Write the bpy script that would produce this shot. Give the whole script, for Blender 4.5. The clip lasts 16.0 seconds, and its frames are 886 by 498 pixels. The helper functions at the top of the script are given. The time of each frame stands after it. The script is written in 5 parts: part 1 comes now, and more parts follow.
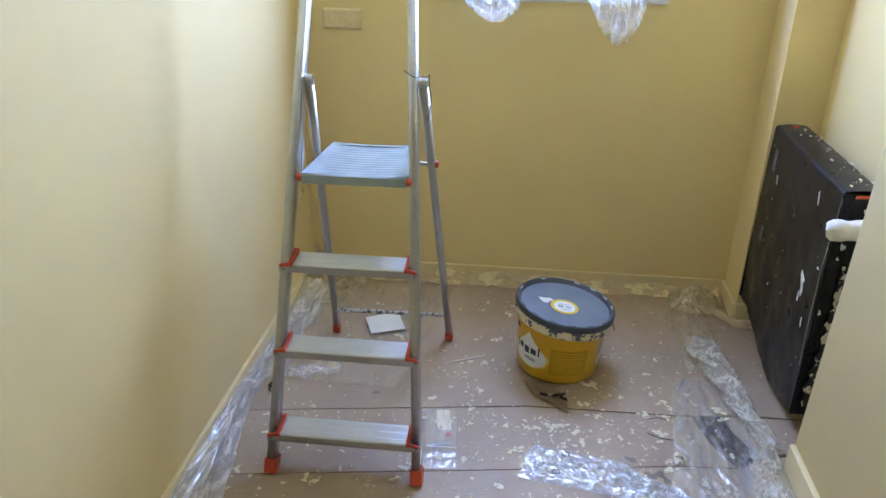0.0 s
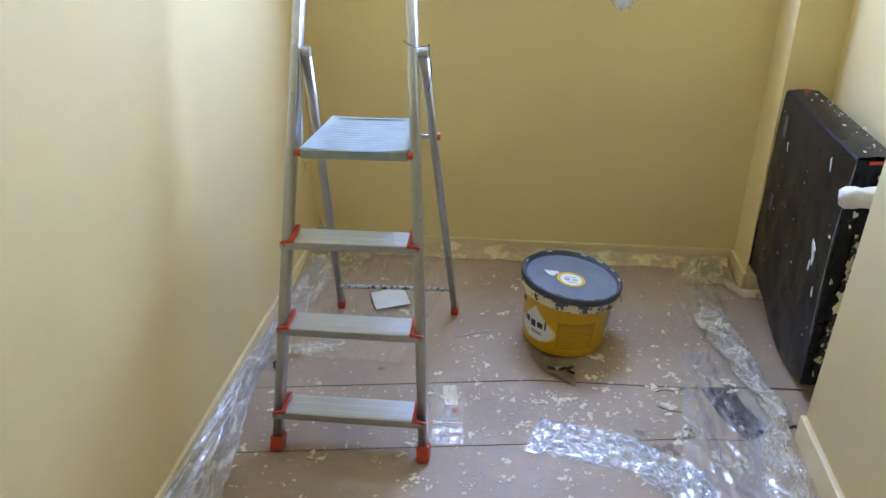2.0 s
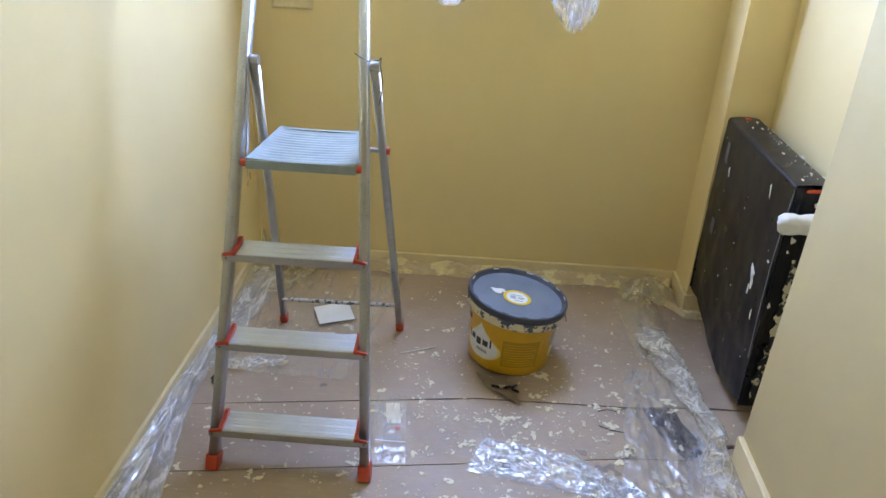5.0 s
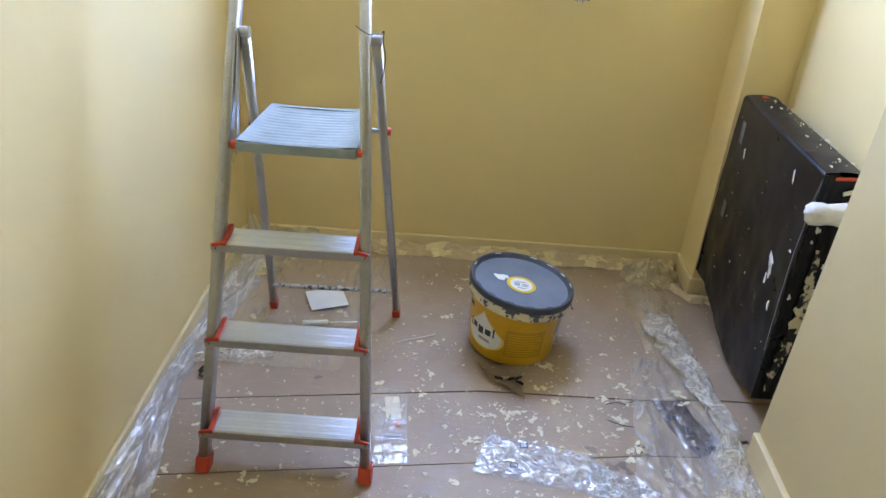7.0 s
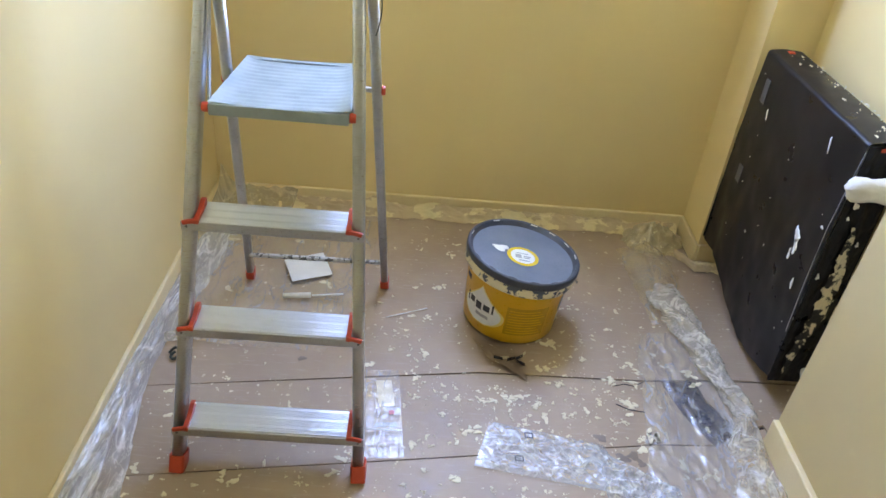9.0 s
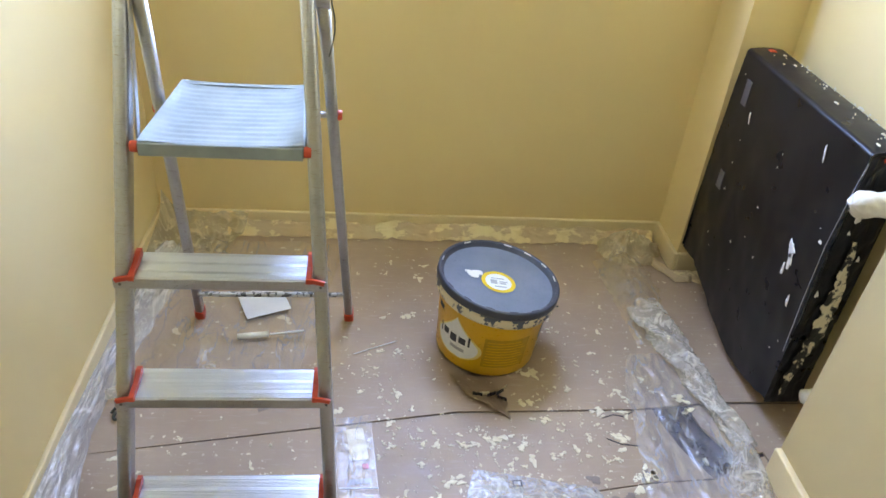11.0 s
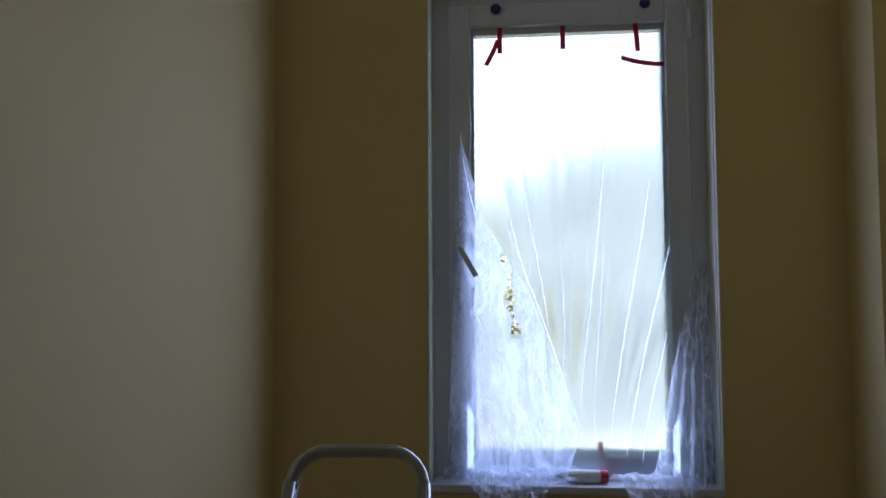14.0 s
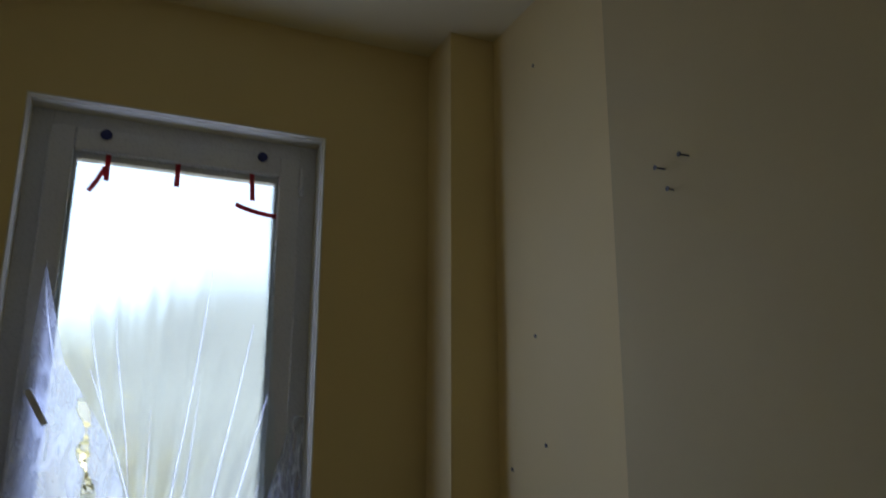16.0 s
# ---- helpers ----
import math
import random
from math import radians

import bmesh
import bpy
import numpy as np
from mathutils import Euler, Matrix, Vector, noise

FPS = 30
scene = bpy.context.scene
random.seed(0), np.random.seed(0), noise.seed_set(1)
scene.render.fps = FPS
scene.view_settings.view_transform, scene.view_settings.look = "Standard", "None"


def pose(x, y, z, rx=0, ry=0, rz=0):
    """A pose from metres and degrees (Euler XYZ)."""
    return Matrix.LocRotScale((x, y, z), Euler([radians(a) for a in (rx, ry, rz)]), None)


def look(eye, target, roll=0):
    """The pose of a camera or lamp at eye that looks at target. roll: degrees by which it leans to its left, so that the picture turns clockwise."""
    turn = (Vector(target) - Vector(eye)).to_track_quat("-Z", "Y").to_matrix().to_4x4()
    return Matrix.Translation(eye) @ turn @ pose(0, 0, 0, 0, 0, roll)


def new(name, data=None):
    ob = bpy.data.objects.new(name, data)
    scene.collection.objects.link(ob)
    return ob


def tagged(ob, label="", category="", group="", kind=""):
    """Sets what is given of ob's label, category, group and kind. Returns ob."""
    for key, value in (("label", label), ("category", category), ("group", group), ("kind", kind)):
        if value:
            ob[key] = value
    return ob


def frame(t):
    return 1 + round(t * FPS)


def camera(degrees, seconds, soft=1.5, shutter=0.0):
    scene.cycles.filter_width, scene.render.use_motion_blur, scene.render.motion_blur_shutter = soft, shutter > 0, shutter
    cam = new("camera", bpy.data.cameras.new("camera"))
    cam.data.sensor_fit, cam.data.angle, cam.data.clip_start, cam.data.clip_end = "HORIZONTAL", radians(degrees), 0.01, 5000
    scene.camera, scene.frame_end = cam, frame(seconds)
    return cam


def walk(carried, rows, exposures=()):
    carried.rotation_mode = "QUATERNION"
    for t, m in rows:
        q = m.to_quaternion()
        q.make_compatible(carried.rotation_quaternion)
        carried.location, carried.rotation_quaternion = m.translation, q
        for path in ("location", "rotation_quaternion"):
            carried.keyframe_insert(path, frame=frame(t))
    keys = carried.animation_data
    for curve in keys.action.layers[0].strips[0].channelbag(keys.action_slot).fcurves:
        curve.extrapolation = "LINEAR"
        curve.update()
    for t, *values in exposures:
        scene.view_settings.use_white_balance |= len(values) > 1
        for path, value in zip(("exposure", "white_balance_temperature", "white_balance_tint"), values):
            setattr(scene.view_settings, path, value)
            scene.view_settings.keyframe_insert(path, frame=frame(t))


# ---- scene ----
cam = camera(61.3, 16.0, shutter=0.35)
PATH = [
    (0, (0.878, -2.795, 1.478), (0.676, -1.002, 0.616), 0.5),
    (0.5, (0.877, -2.794, 1.474), (0.683, -1.006, 0.6), 1.1),
    (1, (0.885, -2.79, 1.478), (0.595, -1.036, 0.563), -1.0),
    (1.5, (0.885, -2.79, 1.466), (0.624, -1.059, 0.498), -0.5),
    (2, (0.885, -2.761, 1.466), (0.667, -1.002, 0.539), -0.7),
    (2.5, (0.877, -2.732, 1.458), (0.696, -0.968, 0.532), 0.3),
    (3, (0.886, -2.722, 1.464), (0.718, -0.955, 0.541), -0.4),
    (3.5, (0.88, -2.728, 1.451), (0.697, -0.979, 0.499), -0.1),
    (4, (0.886, -2.733, 1.45), (0.79, -0.971, 0.509), 2.3),
    (4.5, (0.88, -2.746, 1.456), (0.778, -0.982, 0.519), 2.3),
    (5, (0.877, -2.739, 1.464), (0.803, -0.951, 0.571), 2.8),
    (5.2, (0.883, -2.745, 1.467), (0.776, -0.963, 0.566), 1.6),
    (7.3, (0.774, -2.564, 1.456), (0.784, -0.825, 0.468), 4.2),
    (7.5, (0.756, -2.545, 1.462), (0.782, -0.813, 0.463), 4.4),
    (8, (0.709, -2.505, 1.447), (0.812, -0.796, 0.413), 6.2),
    (8.2, (0.7, -2.495, 1.445), (0.807, -0.796, 0.396), 6.7),
    (10.3, (0.749, -2.158, 1.393), (0.832, -0.53, 0.234), 2.2),
    (10.5, (0.732, -2.155, 1.395), (0.886, -0.523, 0.249), 3.2),
    (11, (0.686, -2.166, 1.41), (0.892, -0.524, 0.287), 5.4),
    (11.5, (0.679, -2.178, 1.454), (0.797, -0.461, 0.435), 5.7),
    (12, (0.732, -2.137, 1.503), (0.626, -0.299, 0.72), 4.6),
    (12.2, (0.728, -2.143, 1.515), (0.575, -0.26, 0.86), 4.5),
    (12.5, (0.771, -2.153, 1.542), (0.537, -0.224, 1.071), 2.9),
    (13, (0.806, -2.152, 1.619), (0.549, -0.181, 1.4), 3.5),
    (13.5, (0.795, -2.192, 1.681), (0.626, -0.2, 1.653), 0.7),
    (14, (0.735, -2.26, 1.731), (0.559, -0.271, 1.84), -0.3),
    (14.5, (0.732, -2.289, 1.739), (0.751, -0.294, 1.875), 0.7),
    (15, (0.73, -2.242, 1.715), (1.229, -0.356, 2.153), 1.1),
    (15.5, (0.793, -2.266, 1.793), (1.438, -0.462, 2.37), -1.6),
    (16, (0.778, -2.254, 1.755), (1.562, -0.476, 2.231), 0.1),
]
EXPOSURES = [(0, 6.39, 6450, 10), (5.2, 6.46, 6650, 10), (8, 6.58, 6800, 10), (10.3, 6.82, 7000, 10), (11.5, 6.81, 7000, 10), (12, 6.36, 6500, 10), (12.5, 5.5, 6500, 10), (13, 4.55, 6600, 10), (13.5, 3.6, 6900, 12), (14, 2.95, 7200, 15), (14.5, 2.85, 7400, 12), (15, 2.5, 7900, 14), (16, 2.7, 7700, 13)]
walk(cam, [(t, look(eye, target, roll)) for t, eye, target, roll in PATH], EXPOSURES)

# ---- light ----
world = bpy.data.worlds.new("sky")
world.use_nodes = True
scene.world = world
wn = world.node_tree.nodes
sky = wn.new("ShaderNodeTexSky")
sky.sky_type = "NISHITA"
sky.sun_disc = False
sky.dust_density, sky.ozone_density = 3.5, 1.0
sky.sun_elevation = radians(48)
sky.sun_rotation = radians(150)
wn["Background"].inputs[1].default_value = 0.15
world.node_tree.links.new(sky.outputs[0], wn["Background"].inputs[0])
sun = new("sun", bpy.data.lights.new("sun", "SUN"))
sun.data.energy, sun.data.angle, sun.data.color = 4.5, radians(0.6), (1.0, 0.97, 0.92)
sun.matrix_basis = look((4, -7, 9), (0, 0, 0))

# the sky's light in the window opening
daylight = new("window_daylight", bpy.data.lights.new("window_daylight", "AREA"))
daylight.data.shape, daylight.data.size, daylight.data.size_y = "RECTANGLE", 0.64, 1.42
daylight.data.energy, daylight.data.color = 0.51, (0.705, 1.0, 2.02)
daylight.data.spread = radians(172)
daylight.matrix_basis = pose(0.921, 0.067, 1.89, 90, 0, 180)


# ---- materials ----
def material(name):
    m = bpy.data.materials.new(name)
    m.use_nodes = True
    nt = m.node_tree
    return m, nt, nt.nodes["Principled BSDF"], nt.nodes["Material Output"]


def node(nt, kind, **values):
    n = nt.nodes.new(kind)
    for key, value in values.items():
        n.inputs[key].default_value = value
    return n


def coords(nt, scale=(1, 1, 1)):
    tc = nt.nodes.new("ShaderNodeTexCoord")
    mp = node(nt, "ShaderNodeMapping", Scale=scale)
    nt.links.new(tc.outputs["Object"], mp.inputs["Vector"])
    return mp.outputs[0]


def noise_tex(nt, vec, scale, detail=4, rough=0.55):
    n = node(nt, "ShaderNodeTexNoise", Scale=scale, Detail=detail, Roughness=rough)
    nt.links.new(vec, n.inputs["Vector"])
    return n.outputs["Fac"]


def ramp(nt, fac, stops):
    r = nt.nodes.new("ShaderNodeValToRGB")
    e = r.color_ramp.elements
    while len(e) < len(stops):
        e.new(0.5)
    for el, (p, c) in zip(e, stops):
        el.position = p
        el.color = (*c, 1) if len(c) == 3 else c
    nt.links.new(fac, r.inputs[0])
    return r.outputs[0]


def grey(v):
    return (v, v, v)


def mix(nt, fac, a, b):
    m = nt.nodes.new("ShaderNodeMixRGB")
    for sock, v in ((m.inputs[0], fac), (m.inputs[1], a), (m.inputs[2], b)):
        if isinstance(v, (int, float)):
            sock.default_value = v
        elif isinstance(v, tuple):
            sock.default_value = (*v, 1)
        else:
            nt.links.new(v, sock)
    return m.outputs[0]


def bump(nt, bsdf, height, strength, distance=0.01):
    b = node(nt, "ShaderNodeBump", Strength=strength, Distance=distance)
    nt.links.new(height, b.inputs["Height"])
    nt.links.new(b.outputs[0], bsdf.inputs["Normal"])
    return b


def surface(name, a, b, scale=6.0, rough=0.6, metal=0.0, fine=120.0, relief=0.15, spec=0.5, stops=(0.35, 0.65), coat=0.0):
    """Two tones in soft patches, fine grain and a fine relief."""
    m, nt, p, _ = material(name)
    vec = coords(nt)
    big = noise_tex(nt, vec, scale, 6)
    small = noise_tex(nt, vec, fine, 3)
    base = ramp(nt, big, ((stops[0], a), (stops[1], b)))
    dark = mix(nt, ramp(nt, small, ((0.3, grey(0.12)), (0.7, grey(0.0)))), base, tuple(c * 0.7 for c in a))
    nt.links.new(dark, p.inputs["Base Color"])
    nt.links.new(ramp(nt, small, ((0.3, grey(max(0, rough - 0.08))), (0.7, grey(min(1, rough + 0.08))))), p.inputs["Roughness"])
    p.inputs["Metallic"].default_value = metal
    p.inputs["Specular IOR Level"].default_value = spec
    p.inputs["Coat Weight"].default_value = coat
    bump(nt, p, small, relief, 0.002)
    return m


def wall_paint(name, a, b):
    """Rolled emulsion paint: orange-peel relief, faint roller unevenness."""
    m, nt, p, _ = material(name)
    vec = coords(nt)
    big = noise_tex(nt, vec, 1.6, 5)
    peel = noise_tex(nt, vec, 260, 2, 0.5)
    wave = noise_tex(nt, vec, 9, 3)
    nt.links.new(ramp(nt, big, ((0.35, a), (0.68, b))), p.inputs["Base Color"])
    p.inputs["Roughness"].default_value = 0.72
    p.inputs["Specular IOR Level"].default_value = 0.3
    b1 = bump(nt, p, peel, 0.12, 0.002)
    b2 = node(nt, "ShaderNodeBump", Strength=0.10, Distance=0.02)
    nt.links.new(wave, b2.inputs["Height"])
    nt.links.new(b2.outputs[0], b1.inputs["Normal"])
    return m


def film(name, clear=0.7, milk=0.1, tint=(0.95, 0.96, 0.97), wrinkle=14.0, strength=0.5, haze=0.0, streak=2.2, solid=0.45):
    """Thin plastic sheet: mostly clear, a milky part that lets light through, and a crinkled gloss."""
    m, nt, p, out = material(name)
    vec = coords(nt)
    wr = noise_tex(nt, vec, wrinkle, 8, 0.62)
    v = node(nt, "ShaderNodeTexVoronoi", Scale=wrinkle * 1.7)
    v.feature = "DISTANCE_TO_EDGE"
    nt.links.new(vec, v.inputs["Vector"])
    hgt = mix(nt, 0.35, wr, v.outputs["Distance"])
    b = node(nt, "ShaderNodeBump", Strength=strength, Distance=0.02)
    nt.links.new(hgt, b.inputs["Height"])
    clear_s = node(nt, "ShaderNodeBsdfTransparent", Color=(*tint, 1))
    milk_s = node(nt, "ShaderNodeBsdfTranslucent", Color=(*tint, 1))
    diff_s = node(nt, "ShaderNodeBsdfDiffuse", Color=(*tint, 1))
    gloss = node(nt, "ShaderNodeBsdfGlossy", Roughness=0.24)
    for s in (milk_s, diff_s, gloss):
        nt.links.new(b.outputs[0], s.inputs["Normal"])
    soft = nt.nodes.new("ShaderNodeMixShader")
    soft.inputs[0].default_value = solid
    nt.links.new(milk_s.outputs[0], soft.inputs[1])
    nt.links.new(diff_s.outputs[0], soft.inputs[2])
    see = clear_s
    if haze:
        rough = node(nt, "ShaderNodeBsdfRefraction", Roughness=haze, IOR=1.16, Color=(*tint, 1))
        see = nt.nodes.new("ShaderNodeMixShader")
        see.inputs[0].default_value = 0.8
        nt.links.new(clear_s.outputs[0], see.inputs[1])
        nt.links.new(rough.outputs[0], see.inputs[2])
    body = nt.nodes.new("ShaderNodeMixShader")
    nt.links.new(ramp(nt, wr, ((0.42, grey(milk * 0.6)), (0.60, grey(milk * 0.9)), (0.74, grey(min(1, milk * streak))))), body.inputs[0])
    nt.links.new(see.outputs[0], body.inputs[1])
    nt.links.new(soft.outputs[0], body.inputs[2])
    fr = node(nt, "ShaderNodeFresnel", IOR=1.5)
    nt.links.new(b.outputs[0], fr.inputs["Normal"])
    amount = nt.nodes.new("ShaderNodeMath")
    amount.operation = "MULTIPLY"
    amount.inputs[1].default_value = 1.2 * (1 - clear) + 0.05
    nt.links.new(fr.outputs[0], amount.inputs[0])
    top = nt.nodes.new("ShaderNodeMixShader")
    nt.links.new(amount.outputs[0], top.inputs[0])
    nt.links.new(body.outputs[0], top.inputs[1])
    nt.links.new(gloss.outputs[0], top.inputs[2])
    nt.links.new(top.outputs[0], out.inputs["Surface"])
    return m


def crinkled(name, tint=(1.0, 0.99, 0.97), milk=0.08, crease=0.5, scale=10.0, stretch=(1, 1, 1), gloss=0.5, paint=0.0, solid=0.7):
    """Thin clear plastic: see-through, with white lines at two scales for creases and their highlights, and a soft
    wrinkled gloss.
    """
    m, nt, p, out = material(name)
    vec = coords(nt, stretch)

    def ridge(size, width, bend):
        n = node(nt, "ShaderNodeTexNoise", Scale=size, Detail=3.0, Roughness=0.5, Distortion=bend)
        nt.links.new(vec, n.inputs["Vector"])
        return n.outputs["Fac"], ramp(nt, n.outputs["Fac"], ((0.5 - width, grey(0)), (0.5, grey(1)), (0.5 + width, grey(0))))
    big, line = ridge(scale, 0.05, 0.6)
    small, hair = ridge(scale * 2.6, 0.03, 1.1)
    lines = mix(nt, 0.35, line, hair)
    cloud = ramp(nt, noise_tex(nt, vec, scale * 0.5, 5, 0.6), ((0.40, grey(0.25)), (0.68, grey(1.0))))
    marks = nt.nodes.new("ShaderNodeMath")
    marks.operation = "MULTIPLY"
    nt.links.new(lines, marks.inputs[0])
    nt.links.new(cloud, marks.inputs[1])
    amount = nt.nodes.new("ShaderNodeMath")
    amount.operation = "MULTIPLY_ADD"
    amount.use_clamp = True
    amount.inputs[1].default_value, amount.inputs[2].default_value = crease, milk
    nt.links.new(marks.outputs[0], amount.inputs[0])
    b = node(nt, "ShaderNodeBump", Strength=0.3, Distance=0.007)
    nt.links.new(mix(nt, 0.8, big, small), b.inputs["Height"])
    clear_s = node(nt, "ShaderNodeBsdfTransparent", Color=(*tint, 1))
    milk_s = node(nt, "ShaderNodeBsdfTranslucent", Color=(*tint, 1))
    diff_s = node(nt, "ShaderNodeBsdfDiffuse", Color=(*tint, 1))
    shine = node(nt, "ShaderNodeBsdfGlossy", Roughness=0.2)
    for sh in (milk_s, diff_s, shine):
        nt.links.new(b.outputs[0], sh.inputs["Normal"])

    def blend(fac, a, c):
        k = nt.nodes.new("ShaderNodeMixShader")
        if isinstance(fac, float):
            k.inputs[0].default_value = fac
        else:
            nt.links.new(fac, k.inputs[0])
        nt.links.new(a.outputs[0], k.inputs[1])
        nt.links.new(c.outputs[0], k.inputs[2])
        return k
    body = blend(amount.outputs[0], clear_s, blend(solid, milk_s, diff_s))
    fr = node(nt, "ShaderNodeFresnel", IOR=1.45)
    nt.links.new(b.outputs[0], fr.inputs["Normal"])
    part_gloss = nt.nodes.new("ShaderNodeMath")
    part_gloss.operation = "MULTIPLY"
    part_gloss.inputs[1].default_value = gloss
    nt.links.new(fr.outputs[0], part_gloss.inputs[0])
    limit = nt.nodes.new("ShaderNodeMath")
    limit.operation = "MINIMUM"
    limit.inputs[1].default_value = 0.3 * gloss
    nt.links.new(part_gloss.outputs[0], limit.inputs[0])
    last = blend(limit.outputs[0], body, shine)
    if paint:
        dots = ramp(nt, noise_tex(nt, coords(nt), 30, 4, 0.6), ((0.70 - paint, grey(0)), (0.73 - paint, grey(0.85))))
        last = blend(dots, last, node(nt, "ShaderNodeBsdfDiffuse", Color=(0.78, 0.72, 0.50, 1)))
    nt.links.new(last.outputs[0], out.inputs["Surface"])
    return m


def board_mat(name):
    """Brown-grey floor board with scuffs, damp patches and dried paint flecks."""
    m, nt, p, _ = material(name)
    vec = coords(nt)
    big = noise_tex(nt, vec, 2.2, 6)
    mid = noise_tex(nt, vec, 14, 5)
    fine = noise_tex(nt, vec, 240, 2)
    base = ramp(nt, big, ((0.3, (0.362, 0.268, 0.184)), (0.5, (0.408, 0.308, 0.216)), (0.72, (0.468, 0.362, 0.262))))
    base = mix(nt, ramp(nt, mid, ((0.35, grey(0.25)), (0.6, grey(0)))), base, (0.32, 0.225, 0.18))
    scuff = noise_tex(nt, coords(nt, (3, 22, 1)), 5, 5, 0.65)
    base = mix(nt, ramp(nt, scuff, ((0.56, grey(0)), (0.75, grey(0.35)))), base, (0.62, 0.535, 0.455))
    flecks = noise_tex(nt, vec, 55, 3, 0.5)
    gate = noise_tex(nt, vec, 5.5, 3, 0.6)
    f1 = ramp(nt, flecks, ((0.655, grey(0)), (0.68, grey(1))))
    f2 = ramp(nt, gate, ((0.46, grey(0)), (0.58, grey(1))))
    mul = nt.nodes.new("ShaderNodeMath")
    mul.operation = "MULTIPLY"
    nt.links.new(f1, mul.inputs[0])
    nt.links.new(f2, mul.inputs[1])
    base = mix(nt, mul.outputs[0], base, (0.72, 0.64, 0.46))
    nt.links.new(base, p.inputs["Base Color"])
    nt.links.new(ramp(nt, mid, ((0.3, grey(0.42)), (0.7, grey(0.62)))), p.inputs["Roughness"])
    p.inputs["Specular IOR Level"].default_value = 0.45
    bump(nt, p, fine, 0.08, 0.001)
    return m


def brushed(name, colour, rough, stretch, dirt=0.35):
    m, nt, p, _ = material(name)
    lines = noise_tex(nt, coords(nt, stretch), 60, 3)
    stain = noise_tex(nt, coords(nt), 11, 6, 0.62)
    base = mix(nt, ramp(nt, stain, ((0.45, grey(0)), (0.7, grey(dirt)))), colour, tuple(c * 0.62 for c in colour))
    specks = noise_tex(nt, coords(nt), 130, 2)
    base = mix(nt, ramp(nt, specks, ((0.72, grey(0)), (0.75, grey(0.8)))), base, (0.8, 0.77, 0.65))
    nt.links.new(base, p.inputs["Base Color"])
    p.inputs["Metallic"].default_value = 0.85
    nt.links.new(ramp(nt, lines, ((0.3, grey(rough - 0.08)), (0.7, grey(rough + 0.1)))), p.inputs["Roughness"])
    bump(nt, p, lines, 0.05, 0.001)
    return m


def painted_over(name, under, paint, scale, edge, stretch=(1, 1, 1), rough=0.4):
    """A surface with ragged patches of dried wall paint."""
    m, nt, p, _ = material(name)
    n = noise_tex(nt, coords(nt, stretch), scale, 6, 0.6)
    k = ramp(nt, n, ((edge, grey(0)), (edge + 0.03, grey(1))))
    nt.links.new(mix(nt, k, under, paint), p.inputs["Base Color"])
    p.inputs["Roughness"].default_value = rough
    bump(nt, p, k, 0.3, 0.002)
    return m


YEL = wall_paint("pale_yellow_paint", (0.800, 0.632, 0.308), (0.825, 0.658, 0.332))
# the walls' yellow darkened, so the east wall's weaker light is in its colour
YELDIM = wall_paint("dimmed_pale_yellow_paint", (0.575, 0.452, 0.226), (0.605, 0.480, 0.248))
CEIL = wall_paint("ceiling_cream", (0.80, 0.71, 0.44), (0.83, 0.74, 0.48))
TRIM = surface("cream_skirting", (0.78, 0.635, 0.35), (0.84, 0.70, 0.42), 7, 0.5, relief=0.2)
PVC = surface("white_plastic_frame", (0.74, 0.76, 0.80), (0.80, 0.82, 0.85), 4, 0.3, relief=0.03)
SLAB = surface("grey_screed", (0.10, 0.09, 0.085), (0.17, 0.155, 0.145), 6, 0.85, relief=0.4)
BOARD = board_mat("brown_floor_board")
ALU = brushed("aluminium", (0.50, 0.51, 0.52), 0.32, (1, 1, 30))
TREAD = surface("ribbed_aluminium", (0.58, 0.61, 0.64), (0.65, 0.68, 0.71), 8, 0.36, metal=0.75, fine=60, relief=0.02)
RED = surface("red_plastic", (0.52, 0.055, 0.022), (0.62, 0.085, 0.03), 20, 0.42, relief=0.1)
BLUEGREY = surface("blue_grey_plastic", (0.27, 0.32, 0.325), (0.35, 0.405, 0.405), 18, 0.42, relief=0.1)
YPLAST = surface("yellow_plastic", (0.72, 0.40, 0.008), (0.80, 0.47, 0.012), 5, 0.34, relief=0.05)
YDARK = surface("printed_panel", (0.50, 0.29, 0.006), (0.56, 0.33, 0.01), 40, 0.36, relief=0.05)
LIDEDGE = surface("dark_lid_edge", (0.055, 0.062, 0.078), (0.08, 0.09, 0.11), 20, 0.35, relief=0.08)
LID = surface("blue_grey_lid", (0.155, 0.185, 0.235), (0.20, 0.23, 0.285), 12, 0.33, fine=420, relief=0.04)
LIDRIM = painted_over("smeared_rim", (0.10, 0.115, 0.15), (0.78, 0.70, 0.48), 26, 0.475)
WHITE = surface("white_print", (0.80, 0.80, 0.77), (0.86, 0.86, 0.83), 30, 0.45, relief=0.03)
INK = surface("dark_print", (0.03, 0.03, 0.035), (0.05, 0.05, 0.055), 30, 0.45, relief=0.02)
GREYINK = surface("grey_print", (0.35, 0.35, 0.36), (0.45, 0.45, 0.46), 30, 0.5, relief=0.02)
YRING = surface("yellow_print", (0.80, 0.55, 0.02), (0.85, 0.60, 0.03), 30, 0.4, relief=0.02)
SPLASH = surface("dried_paint", (0.74, 0.66, 0.46), (0.84, 0.78, 0.60), 25, 0.55, relief=0.4)
WSPLASH = surface("dried_white_paint", (0.78, 0.77, 0.72), (0.86, 0.85, 0.80), 25, 0.5, relief=0.3)
DAMP = surface("damp_stain", (0.22, 0.175, 0.145), (0.28, 0.225, 0.185), 20, 0.35, relief=0.1)
